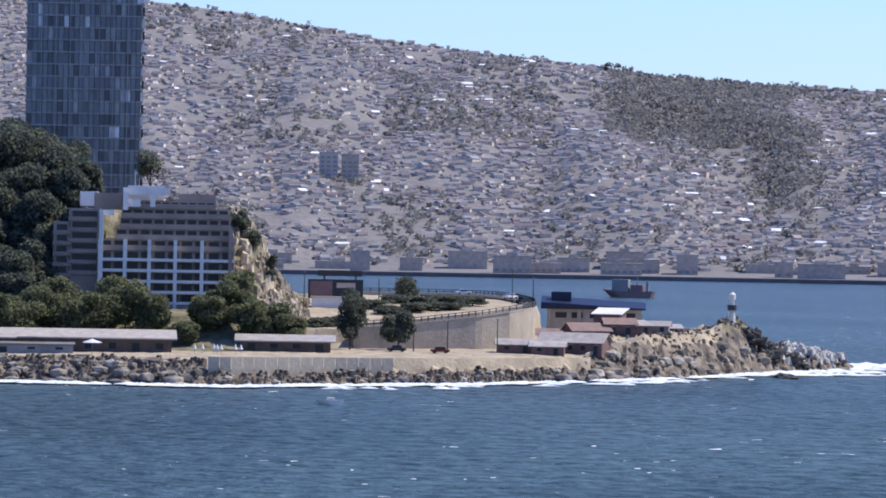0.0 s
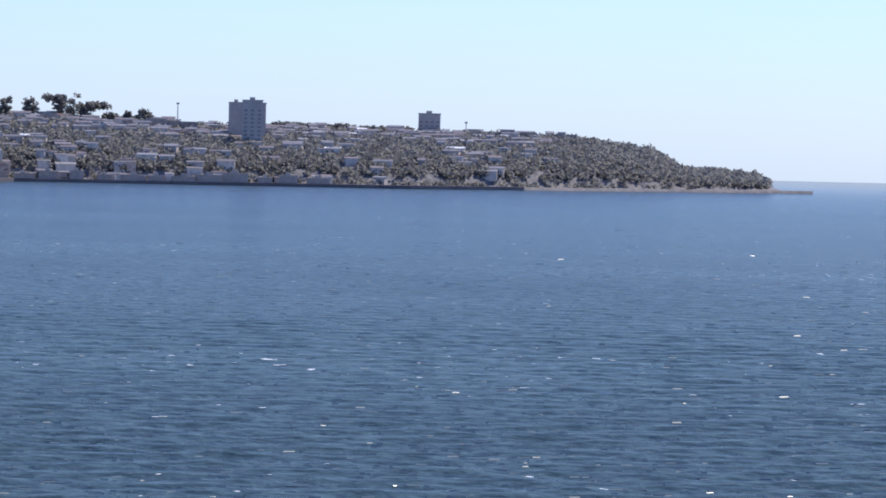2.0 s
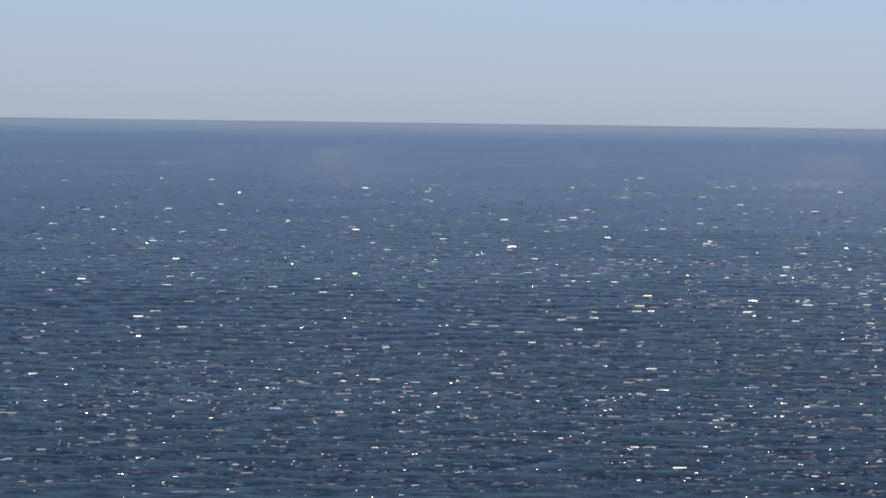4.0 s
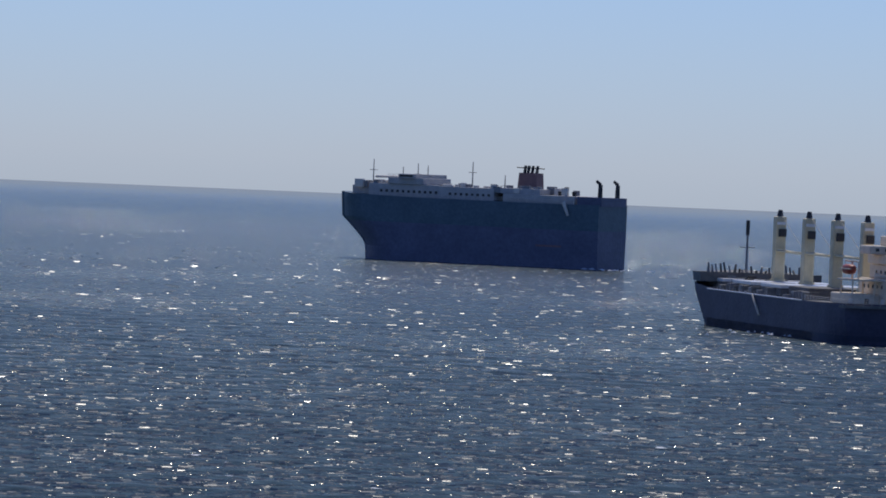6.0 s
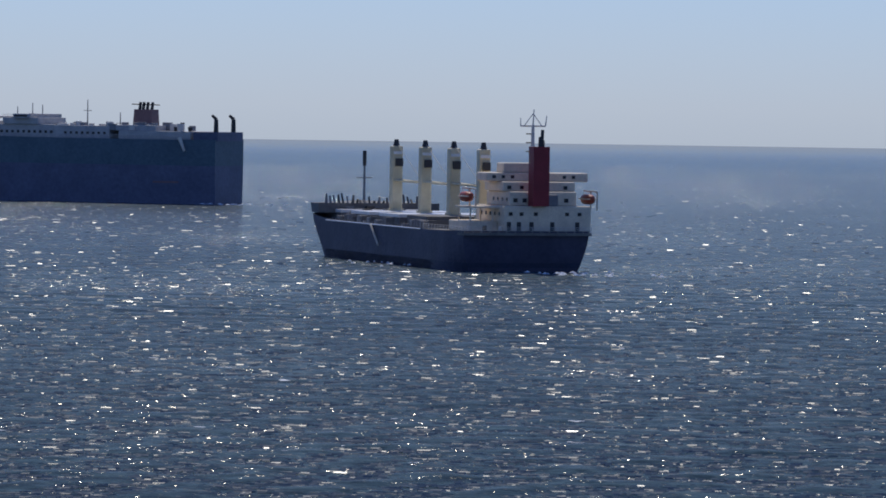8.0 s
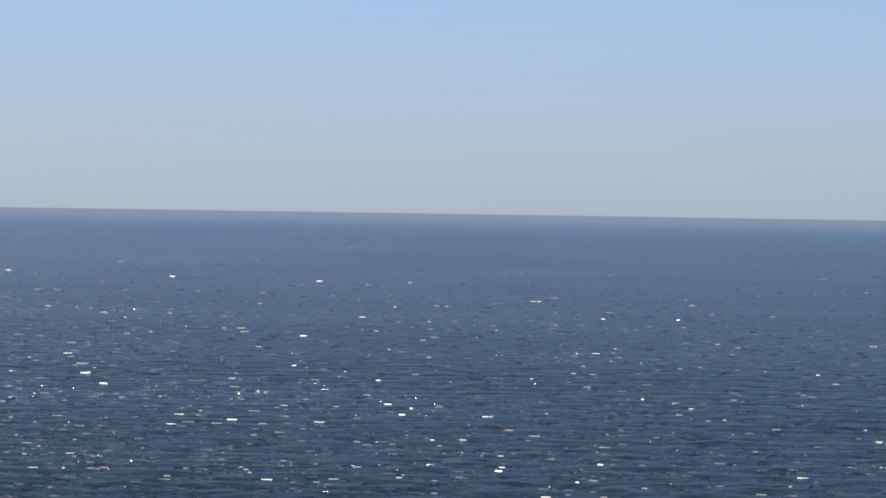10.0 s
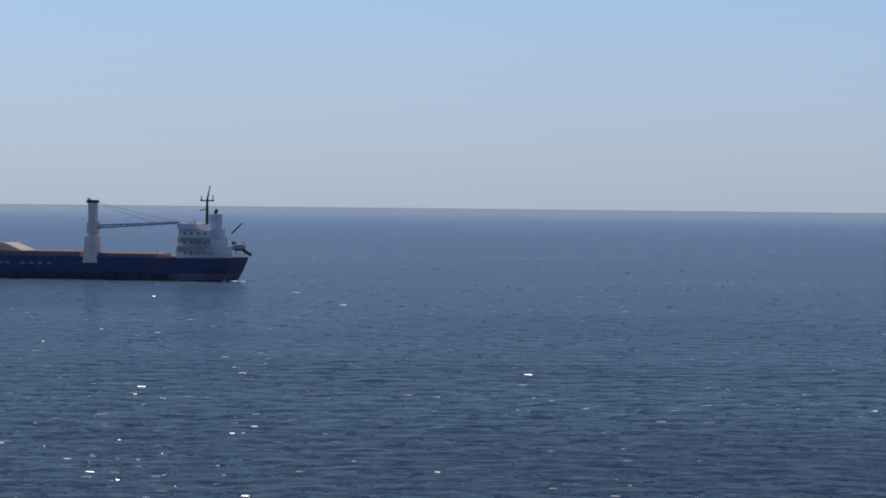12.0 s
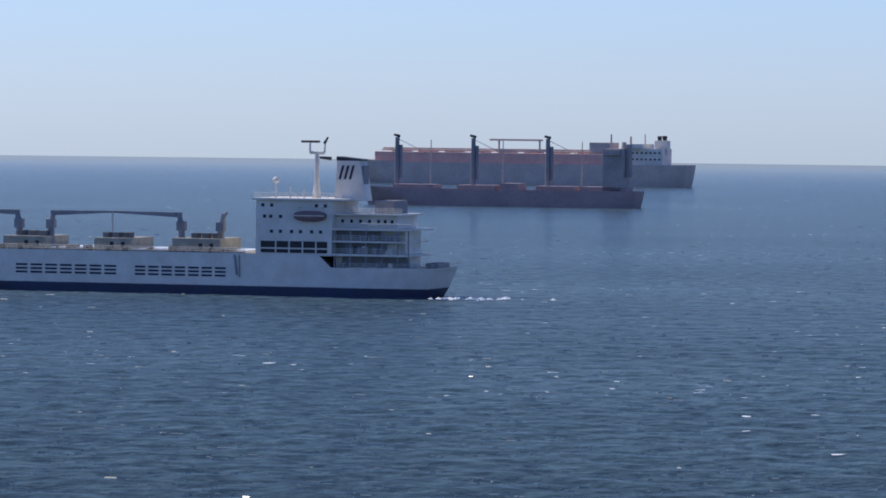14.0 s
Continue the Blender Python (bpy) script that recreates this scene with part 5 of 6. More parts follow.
for i, x in enumerate((28, 49, 70, 92)):
    cr = box("crane_tower", bk, M_cream, x - 1.25, x + 1.25, -AX - 1.35, -AX + 1.35, 8.5, 27.2, .35, "tall cream deck crane tower")
    rods("sheave_head", cr, M_dark, ((x, -AX, 27), (x, -AX, 28.8), .9, .5))
    box("cab", cr, M_dark, x - 2.1, x - 1.4, -AX - 1.1, -AX + .7, 22.3, 24.2)
    box("lamp_plate", cr, M_silver, x - 1.65, x - 1.5, -AX - 1.0, -AX + 1.2, 25.2, 25.9)
    rods("pedestal", cr, M_cream, ((x, -AX, 8), (x, -AX, 12), 2.1, 1.9), n=14)
    if i:
        bm = bmesh.new()
        for yy in (-.8, .8):
            rod(bm, (x - 1.4, -AX + yy, 18.9), (x - 20, -AX + yy * .5, 18.6), .3, .22)
        for k in range(9):
            xx = x - 2 - 2 * k
            rod(bm, (xx, -AX - .8, 18.9), (xx - 1, -AX + .8, 18.85), .14, n=5)
        part("boom", bm, M_cream, cr, "lowered cream crane boom")
        rods("hoist_wire", cr, M_grey, ((x, -AX, 28), (x - 20, -AX, 18.9)), r=.07, n=5)
for x in (34, 55, 77, 100):
    box("hatch_coaming", bk, M_deck, x, x + 15, -B + 4.5, -4.5, 8.2, 10.7, .1)
    box("hatch_cover", bk, M_silver if x > 50 else M_deck, x + .1, x + 14.9, -B + 4.3, -4.3, 10.7, 11.5, .1, "pale sunlit folding hatch cover")
box("deck_edge", bk, M_silver, 26, 100, -.9, -.3, 8.3, 8.75, label="pale sunlit deck edge")
rods("foremast", bk, M_grey, ((117, -AX, 10), (117, -AX, 25.5), .4, .22), ((117, -AX - 2, 19), (117, -AX + 2, 19), .12, .12))
rods("mast_light", bk, M_dark, ((117, -AX, 22), (117, -AX, 25.7), .5, .5))
box("forecastle", bk, M_deck, 103, 110, -B + 8, -8, 8.4, 10.8, .15)
for k in range(18):
    x, y = 98 + (k * 37 % 16), -8 - (k * 53 % 14)
    box("winch", bk, M_dark if k % 2 else M_grey, x, x + 1.6, y - 1, y + 1, 9.5, 11.2 + (k % 3) * .5)
bm = bmesh.new()
rod(bm, (62, .3, 8.8), (55, .7, 4.2), .3, .22, 6)
part("gangway", bm, M_ivory, bk, "pale accommodation ladder lowered along the hull")
railing(bk, [(-3, -B + .6), (-3, -.6), (26, -.6)], 8.9, 1.2, 2)
railing(bk, [(4.9, -9.8), (4.9, -B + 1.8)], 14.8, 1.2, 2)
for k in range(7):
    y = -3 - k * 3.8
    rods("mooring_bollard", bk, M_dark if k % 2 else M_white, ((1, y, 8.8), (1, y, 10.3), .5, .5))

# the accommodation stands close to the stern
for ob in bk.children:
    if ob.name.split(".")[0] in ("poop_house", "accommodation", "bridge", "monkey_island", "awning_box", "window", "doorway", "funnel", "exhaust_pipe", "main_mast", "mast_yard", "lifeboat", "boat_deck", "deck_stanchion"):
        mast = ob.name.split(".")[0] in ("main_mast", "mast_yard")
        for o in (ob, *ob.children):
            for v in o.data.vertices:
                v.co.x -= 5
                v.co.y -= 6.5 if mast else 1.6
# heavy-lift ship
m, L = berth(4120, 1598, 3536, 1640)
hl = thing("heavy_lift_ship", m, "navy heavy-lift cargo ship with two tall cranes", "ship")
B = 21
hull("hull", hl, M_navy, L, B, -2, 7.6, 7.6, 1.8, 5, .17, .7, 3.0, deck=M_hatch)
box("forecastle", hl, M_navy, L - 23, L - 6, -B + 2.5, -2.5, 7, 10.2, .2)
bm = bmesh.new()
bmesh.ops.create_uvsphere(bm, u_segments=16, v_segments=10, radius=1)
for v in bm.verts:
    v.co = Vector((L + 1 + v.co.x * 5.5, -B / 2 + v.co.y * 2, 1.1 + v.co.z * 2))
part("bulbous_bow", bm, M_maroon, hl, "dull red bulbous bow breaking the surface", smooth=True)
hull("boot_band", hl, M_maroon, L, B, -2, 2.4, 7.6, 1.8, 5.05, .17, .71, 3.05)
for x0, x1, z, mt in ((24, 44, 8.9, M_hatch), (50, 79, 9.3, M_hatch), (84, 94, 9.6, M_hatch)):
    box("hatch_cover", hl, mt, x0, x1, -B + 2, -1.6, 7, z, .12, "rusty red pontoon hatch cover")
    box("coaming", hl, M_maroon, x0, x1, -1.6, -.5, 6.6, z - .5)
bm = bmesh.new()
vs = bx(bm, 72, 81, -B + 4, -4, 9.3, 11.8)
for v in vs[4:]:
    v.co.x = 79.5 + (v.co.x - 76.5) * .2
part("cargo_tarp", bm, M_cream, hl, "sand-coloured covered cargo")
for x0, x1, z1, m_ in ((2, 17, 11.4, M_white), (3.6, 16.4, 14.6, M_white), (4.6, 16, 17.2, M_white)):
    box("accommodation", hl, m_, x0, x1, -B + 3, -3, z1 - 6, z1, .12)
box("bridge", hl, M_white, 9.5, 15.6, -B + .6, -.4, 17.2, 19.2, .1)
railing(hl, [(4.8, -2.6), (16, -2.6)], 17.2, 1.1, 1.6)
railing(hl, [(2.2, -1.4), (17, -1.4)], 11.4, 1.1, 1.6)
box("bridge_windows", hl, M_glass, 15.55, 15.66, -B + 1, -1, 18.1, 18.8)
for z, k0 in ((8.4, 0), (11.8, 1), (14.9, 1)):
    windows(hl, [4.2 + 2.4 * k for k in range(k0, 5)], -2.96, z + .6, .6, .6)
box("funnel", hl, M_white, 2.4, 5.8, -8.5, -4.5, 14, 22.4, .2, "white funnel casing")
rods("exhaust_pipe", hl, M_dark, ((4, -6, 22.3), (3.6, -6, 24), .7, .5))
rods("main_mast", hl, M_dark, ((8, -9, 18.8), (8, -9, 27), .6, .4), ((8, -9, 27), (7, -9, 32), .35, .14), ((5.6, -9, 26.8), (10.4, -9, 26.8), .24, .24), ((10, -9, 26.8), (10, -9, 28.4), .24, .14), ((10.6, -9, 23.4), (8, -9, 24), .2, .2), ((6, -9, 26.8), (6, -9, 28.8), .2, .12))
box("radar_scanner", hl, M_white, 11.5, 14, -8, -6, 19.2, 20.2)
rods("stern_davit", hl, M_dark, ((-2.5, -4, 16), (-6, -4, 19.5), .3, .2), ((-2, -6, 13), (-8.6, -6, 8.8), .5, .5))
lifeboat(hl, -4.6, -5, 11.4, 4.6, M_slate)
for k, (x, z1) in enumerate(((82.7, 26), (46.2, 26.2))):
    cr = box("crane_tower", hl, M_ivory, x - 1.35, x + 1.15, -3.9, -.6, 12, z1 - .6, .3, "tall weathered ivory crane tower")
    box("machine_house", cr, M_ivory, x - 1.9, x + 1.6, -4.3, -.3, 15.2, 19.4, .4)
    rods("head_bracket", cr, M_dark, ((x - .9, -2, z1 - .4), (x + 1.9, -2, z1 + 1.0), .3, .2), ((x + 1.2, -2.6, z1 - 4), (x + 1.9, -2.6, z1), .12, .12))
    bm = bmesh.new()
    vs = bx(bm, x - 2.6, x + 2.6, -4.6, .15, 5.6, 14.5)
    for v in vs[4:]:
        v.co.x = x + (v.co.x - x) * .7
    part("pedestal", bm, M_ivory, cr, "ivory crane pedestal")
    box("top_sheave", cr, M_dark, x - 1.9, x + 1.9, -3.2, -1.2, z1 - .6, z1 + .4)
    tip, foot = ((114.5, -3, 21.2), (x + 1.6, -2, 17.8)) if k == 0 else ((15.5, -3, 19.2), (x - 1.6, -2, 17.2))
    bm = bmesh.new()
    for dy, dz in ((-.7, 0), (.7, 0), (0, .9)):
        rod(bm, Vector(foot) + Vector((0, dy, dz)), Vector(tip) + Vector((0, dy * .4, dz * .4)), .28, .2, 6)
    for j in range(13):
        a_, b_ = j / 13, (j + 1) / 13
        rod(bm, Vector(foot).lerp(Vector(tip), a_) + Vector((0, -.6, 0)), Vector(foot).lerp(Vector(tip), b_) + Vector((0, .6, .5)), .14, n=5)
    part("jib", bm, M_slate, cr, "dark lattice jib")
    rods("hoist_wire", cr, M_grey, ((x, -2, z1), tip, .06, .06), ((x, -2.6, z1 - .4), Vector(foot).lerp(Vector(tip), .75), .06, .06), n=5)
rods("foremast", hl, M_dark, ((L - 4.5, -9, 9), (L - 4.5, -9, 20.4), .6, .35))
rods("forestay", hl, M_grey, ((L - 4.5, -9, 20.4), (L + 3, -10, 10), .08, .08), ((L - 4.5, -9, 20.4), (L + 1, -6, 10), .08, .08), n=5)
for x0, x1, z0, z1 in ((96, 97, 8, 13), (104, 105, 8, 13), (95, 106, 12.6, 13.4), (90, 91.8, 8, 11.5), (87.4, 89, 8, 11.2), (92.6, 94, 8, 12.2)):
    box("cargo_frame", hl, M_dark, x0, x1, -8, -2.6, z0, z1)
box("pale_crate", hl, M_silver, 97.5, 101, -6, -4, 10.2, 12.2)
for k in range(7):
    box("hull_mark", hl, M_slate, 60 + k * 3.2 if k < 4 else 66 + k * 2.2, 61.6 + k * 3.2 if k < 4 else 67.6 + k * 2.2, -.02, .05, 4.9, 5.7, label="pale unreadable lettering")
railing(hl, [(-5, -B + 1), (-5, -.8), (22, -.6)], 8.2, 1.2, 2)

# white refrigerated cargo ship
M_winch = surf("dusty_beige_paint", (.4, .36, .28), (.3, .27, .21), 2, .7)
m, L = berth(6732, 1017, 5722, 1060)
rf = thing("reefer_ship", m, "white refrigerated cargo ship with a dark blue waterline", "ship")
B = 20
hull("hull", rf, M_white, L, B, 1.9, 8.9, 8.9, 1.4, 4.6, .24, .8, 3.5, deck=M_deck, start=4.5, aft_drop=2.7)
hull("boot_band", rf, M_boot, L, B, -2, 1.95, 8.9, 1.4, 4.6, .24, .8, 3.5, start=4.5, label="dark blue waterline band")
for x0, x1 in ((96.0, 72.2), (68.6, 47.4)):
    for k in range(7):
        xa = x0 + (x1 - x0) * (k + .08) / 7
        xb = x0 + (x1 - x0) * (k + .90) / 7 + .3
        for z in (3.8, 4.6, 5.4):
            box("letter_bar", rf, M_letter, xb - .1, xa + .1, .012, .05, z, z + .42, label="dark blue hull mark of plain bars")
box("front_house", rf, M_white, 24.5, 41.6, -B + .2, -.25, 8.6, 20.4, .12, "white accommodation block flush with the hull side")
# a flat dark panel paints the shade inside the gallery
box("side_gallery", rf, M_glass, 25.5, 40.4, -.3, -.2, 9.2, 11.7, label="dark panel standing for the shade inside the side gallery")
g = random.Random(9)
for k in range(46):
    x = g.uniform(44, 122)
    box("deck_fitting", rf, g.choice((M_deck, M_winch, M_grey, M_dark)), x, x + g.uniform(.4, 1.6), -g.uniform(2, 4), -1.2, 8.3, g.uniform(9.2, 10.3), .04)
for k in range(14):
    x = g.uniform(8, 23)
    z = g.choice((6.2, 9.2, 12.0))
    box("deck_locker", rf, g.choice((M_slate, M_grey, M_white)), x, x + g.uniform(.6, 1.8), -2.6, -1.2, z, z + g.uniform(.8, 1.8), .05)
for x in (28, 31, 34, 37):
    box("gallery_post", rf, M_white, x - .15, x + .15, -.25, -.12, 9.2, 11.7)
box("gallery_rail", rf, M_white, 25.5, 40.4, -.22, -.1, 10.0, 10.3)
for z, xs in ((13.4, (27, 29, 31.5, 33.5, 36, 38)), (16.6, (36, 38.2, 39.6)), (19, (26, 28, 38, 40))):
    windows(rf, xs, -.24, z, .7, .7)
windows(rf, [-1.5 - 1.6 * k for k in range(11)], 41.58, 18.6, 1.1, 1.0, "y")
box("bridge_roof", rf, M_white, 22, 42.2, -B - .5, .5, 20.4, 20.9, .08)
railing(rf, [(22, .4), (42, .4)], 20.9, 1.1, 1.6)
box("mid_house", rf, M_white, 11, 24.5, -B + 1.5, -3.2, 6, 17.6, .1)
for x0, x1, z0, z1, y in ((7.6, 24.5, 8.7, 9.2, -.3), (8.6, 24.5, 11.6, 12.0, -.4), (7.2, 24.5, 14.2, 14.6, -.5), (9.4, 24.5, 17.4, 17.8, -1.6)):
    box("open_deck", rf, M_white, x0, x1, -B - y, y, z0, z1, .05)
box("aft_house", rf, M_white, 9.5, 13, -B + 3, -5, 6, 14.4, .1)
# grey panels on the wall take the place of shade under the decks
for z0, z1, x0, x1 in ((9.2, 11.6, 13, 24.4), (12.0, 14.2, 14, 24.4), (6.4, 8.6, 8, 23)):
    box("dark_recess", rf, M_slate, x0, x1, -3.25, -3.1, z0, z1, label="grey panel painted for the shade of the open deck")
for x in (7.6, 10, 13.5, 17, 20.5, 24):
    rods("deck_post", rf, M_grey, ((x, -.7, 5.6), (x, -.7, 14.3)), r=.16)
for z, y, x0, x1 in ((9.2, -.4, 7.6, 24), (12, -.5, 8.6, 24), (14.6, -.6, 7.2, 24), (17.8, -1.7, 9.4, 24)):
    railing(rf, [(x0, y), (x1, y)], z, 1.1, 1.8)
windows(rf, [12, 13.5, 15, 17, 19, 21, 23], -3.15, 15.8, .6, .7)
box("engine_casing", rf, M_slate, 12, 16.5, -B + 5, -5, 17.6, 20.6, .1, "dark grey engine casing louvres")
bm = bmesh.new()
vs = bx(bm, 19.4, 26.2, -13, -7.5, 20.4, 29.0)
for v in vs[4:]:
    v.co.x = 23.2 + (v.co.x - 22.8) * .74
fun = part("funnel", bm, M_white, rf, "white raked funnel with dark slashes")
bm = bmesh.new()
vs = bx(bm, 20.3, 25.9, -12.9, -7.6, 29.0, 29.9)
for v in vs[4:]:
    v.co.z -= .55 * (1 if v.co.x < 23 else 0)
part("funnel_cap", bm, M_dark, fun)
for k in range(3):
    x = 25.0 - 1.15 * k
    bm = bmesh.new()
    vv = [bm.verts.new((x + dx, y, z)) for y in (-7.52, -7.36) for dx, z in ((.35, 25), (-.15, 25), (-.95, 28), (-.45, 28))]
    for f_ in ((0, 1, 2, 3), (7, 6, 5, 4), (0, 4, 5, 1), (1, 5, 6, 2), (2, 6, 7, 3), (3, 7, 4, 0)):
        bm.faces.new([vv[i] for i in f_])
    part("slash", bm, M_letter, fun)
box("aft_grille", fun, M_slate, 19.9, 20.4, -12, -8.4, 24, 28)
rods("main_mast", rf, M_white, ((31, -10, 20.5), (31, -10, 24), 1.1, .6), ((31, -10, 24), (31, -10, 30.6), .6, .45), ((29.4, -10, 30.6), (32.6, -10, 30.6), .35, .35), ((29.4, -10, 30.6), (29.2, -10, 32.6), .25, .15), ((32.6, -10, 30.6), (32.6, -10, 33), .25, .2))
rods("radar_scanner", rf, M_dark, ((30.4, -10, 33), (34.6, -10, 33)), r=.25)
rods("radar_arm", rf, M_dark, ((29.4, -10, 32.6), (28.6, -10, 34), .35, .2))
rods("radar_arm", rf, M_dark, ((30.4, -10, 29.6), (27.8, -10, 29.4), .25, .4))
bm = bmesh.new()
bmesh.ops.create_uvsphere(bm, u_segments=12, v_segments=8, radius=.75, matrix=Matrix.Translation((39.6, -8, 24.6)))
rod(bm, (39.6, -8, 20.9), (39.6, -8, 24.2), .14)
part("satellite_dome", bm, M_white, rf, "white satellite dome on a post")
rods("antenna", rf, M_white, ((36, -7, 20.9), (36, -7, 23.4)), ((33, -7, 20.9), (33, -7, 22.6)), r=.15)
lifeboat(rf, 29.2, .4, 17.2, 7.4, M_maroon)
hb_ = 8.9
for x0, x1 in ((113, 101), (88.5, 79.5), (70, 61), (50, 44)):
    box("hatch_cover", rf, M_silver, x1, x0, -B + 3, -1.5, 8.6, 9.5, .06, "pale sunlit hatch cover")
    box("side_rail", rf, M_winch, x1, x0, -.9, -.3, 8.8, 9.2)
for x0, x1, z1 in ((89.5, 99.4, 11.8), (69.8, 78.4, 11.7), (49.6, 60.6, 11.9)):
    box("winch_house", rf, M_winch, x0, x1, -B + 4, -1.4, 8.4, z1, .12, "cream winch house on deck")
    for k in range(3):
        box("winch_unit", rf, M_deck, x0 + 1 + k * 2.4, x0 + 2.2 + k * 2.4, -6, -2.6, z1, z1 + 1.1)
    windows(rf, [x0 + 2, x0 + 4.5], -1.36, 9.6, .8, 1.2)
for x, tipx, z in ((97.4, 113.4, 16.9), (90, 76, 16.8), (60, 75.6, 16.8), (51, 0, 0)):
    cr = rods("crane_post", rf, M_grey, ((x, -6, 9), (x, -6, 14.2), 1.0, .7), ((x, -6, 14.2), (x + (.6 if tipx > x else -.6), -6, 17.2), .8, .5), label="grey deck crane post")
    box("crane_cab", cr, M_slate, x - .9, x + .9, -7, -5, 13.4, 15.4, .1)
    if tipx:
        bm = bmesh.new()
        vs = bx(bm, min(x, tipx), max(x, tipx), -6.5, -5.6, 16.2, 17.3)
        for v in vs:
            if abs(v.co.x - tipx) < .1:
                v.co.z = 17.4 if v.co.z > 16.5 else 17.0
        part("crane_jib", bm, M_slate, cr, "long dark crane jib lying level")
    else:
        rods("jib_stub", cr, M_slate, ((x, -6, 15), (x - 1.4, -6, 17.6)), r=.3)
rods("jib_rest", rf, M_white, ((75.8, -6, 11.6), (75.8, -6, 17.1), .4, .2))
rods("jib_rest", rf, M_white, ((112, -6, 9), (112, -6, 17), .35, .2))
rods("foremast", rf, M_white, ((117.5, -10, 9.5), (117.5, -10, 21), .45, .22))
box("mast_lamp", rf, M_dark, 117.1, 117.9, -10.4, -9.6, 17.6, 18.3)
box("bow_platform", rf, M_white, L + 2.6, L + 5.0, -11.4, -8.8, 9.6, 11.4, .08)
for k in range(9):
    x = 112 + (k * 23 % 12)
    rods("windlass", rf, M_cream if k % 3 else M_dark, ((x, -3 - k * 1.3, 9.3), (x + .9, -3 - k * 1.3, 10.8)), r=.45)
railing(rf, [(44, -.25), (118, -.6)], 8.9, 1.1, 2)
box("anchor", rf, M_dark, L - 3.4, L - 1.6, -7.4, -4.6, 5.2, 6.8)
rods("ladder", rf, M_grey, ((46, .15, 8.6), (45.4, .2, 4.2), .25, .25), ((45, .15, 8.6), (44.8, .2, 3.8), .12, .12), n=6)
railing(rf, [(1.5, -B + 4), (1.5, -4), (4, -1), (22, -.4)], 6.1, 1.1, 1.5)
box("stern_mooring_gear", rf, M_deck, 2.2, 5, -14, -5, 5.4, 7.4, .1)

# the deck gear is spread along the whole hull
for ob in rf.children_recursive:
    if not ob.name.startswith(("hull", "boot", "deck.", "bow_platform", "anchor")) and ob.name != "deck":
        for v in ob.data.vertices:
            if v.co.x > 43:
                v.co.x += .3 * min(1, (v.co.x - 43) / 6)
# red bulk carrier at anchor beyond
# brown-grey made paler for the haze in front of this ship
M_brown = surf("hazed_brown_grey_paint", (.4, .34, .32), (.33, .28, .265), 6, .7)
m, L = berth(7066, 2170, 6590, 2200)
rb = thing("red_bulk_carrier", m, "maroon-hulled geared bulk carrier lying at anchor", "ship")
B = 22
hull("hull", rb, M_hazed_red, L, B, -2, 7.6, 7.6, 1, 4, .2, .85, 1.5, deck=M_hazed_red)
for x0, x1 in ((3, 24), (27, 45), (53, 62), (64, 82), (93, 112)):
    box("hatch_cover", rb, M_hazed_red, x0, x1, -B + 4, -2, 7, 9.6 if x0 != 53 else 10.6, .1, "maroon hatch cover")
box("accommodation", rb, M_brown, 5, 14, -B + 2, -2, 7, 27, .15, "hazy grey accommodation block")
box("bridge", rb, M_brown, 6, 13, -B, 0, 24, 26.4, .1)
rods("main_mast", rb, M_hazy, ((12, -11, 26), (12, -11, 33.5), .6, .3), ((6, -11, 27), (6, -11, 30), 1.4, 1.0))
rods("funnel", rb, M_brown, ((4, -11, 14), (4, -11, 29), 2.0, 1.8), n=12)
for x in (112, 76, 41):
    cr = rods("crane_tower", rb, M_slate, ((x, -9, 7), (x, -9, 31), 1.2, 1.0), label="dark crane tower")
    rods("crane_head", cr, M_dark, ((x - 1.2, -9, 31.4), (x + 1.6, -9, 32.2), .7, .5))
    rods("crane_arm", cr, M_slate, ((x - 1.8, -9, 27.5), (x - 1.8, -9, 12), .8, .7), ((x, -9, 30.4), (x - 14, -9, 24), .12, .12))
for x in (62, 25, 96):
    rods("light_mast", rb, M_hazy, ((x, -9, 8), (x, -9, 30), .35, .2))

# grey tanker far off
m, L = berth(7155, 2960, 6560, 3010)
tk = thing("tanker", m, "large grey tanker with a haze-paled red deck far off", "ship")
B = 34
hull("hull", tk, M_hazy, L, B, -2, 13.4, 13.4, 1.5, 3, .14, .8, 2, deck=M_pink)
box("trunk_deck", tk, M_pink, 34, L - 18, -B + 5, -3, 13, 19.8, .3, "raised red trunk deck paled as by haze")
for k in range(9):
    x = 42 + k * 17
    box("pipe_rack", tk, M_pink if k % 2 else M_hazy, x, x + 9, -B + 9, -8, 19.8, 21.4)
rods("deck_pipe", tk, M_hazy, ((36, -6, 21), (L - 22, -6, 21)), ((36, -9, 22), (L - 22, -9, 22)), r=.5)
rods("manifold_frame", tk, M_hazy, ((92, -8, 20), (92, -8, 28)), ((118, -8, 20), (118, -8, 28)), ((90, -8, 28), (124, -8, 28)), r=.6)
box("accommodation", tk, M_white, 13, 34, -B + 3, -3, 13, 23.6, .2, "white accommodation block")
box("bridge", tk, M_white, 25, 33, -B - 1, 1, 23.6, 26.4, .1)
windows(tk, [15 + 2.8 * k for k in range(7)], -2.95, 20.4, 1.3, 1.1)
windows(tk, [15 + 2.8 * k for k in range(7)], -2.95, 16.4, 1.3, 1.1)
box("funnel", tk, M_white, 12, 20, -22, -12, 20, 28.6, .3, "white funnel block")
rods("exhaust_pipe", tk, M_dark, ((14.4, -16, 28), (14.4, -16, 31.6), 1.3, 1.6), ((18, -18, 28), (18, -18, 31.4), 1.2, 1.5))
rods("main_mast", tk, M_hazy, ((27, -17, 26), (27, -17, 32.5), .5, .3), ((36, -17, 20), (36, -17, 31), 1.0, .6))
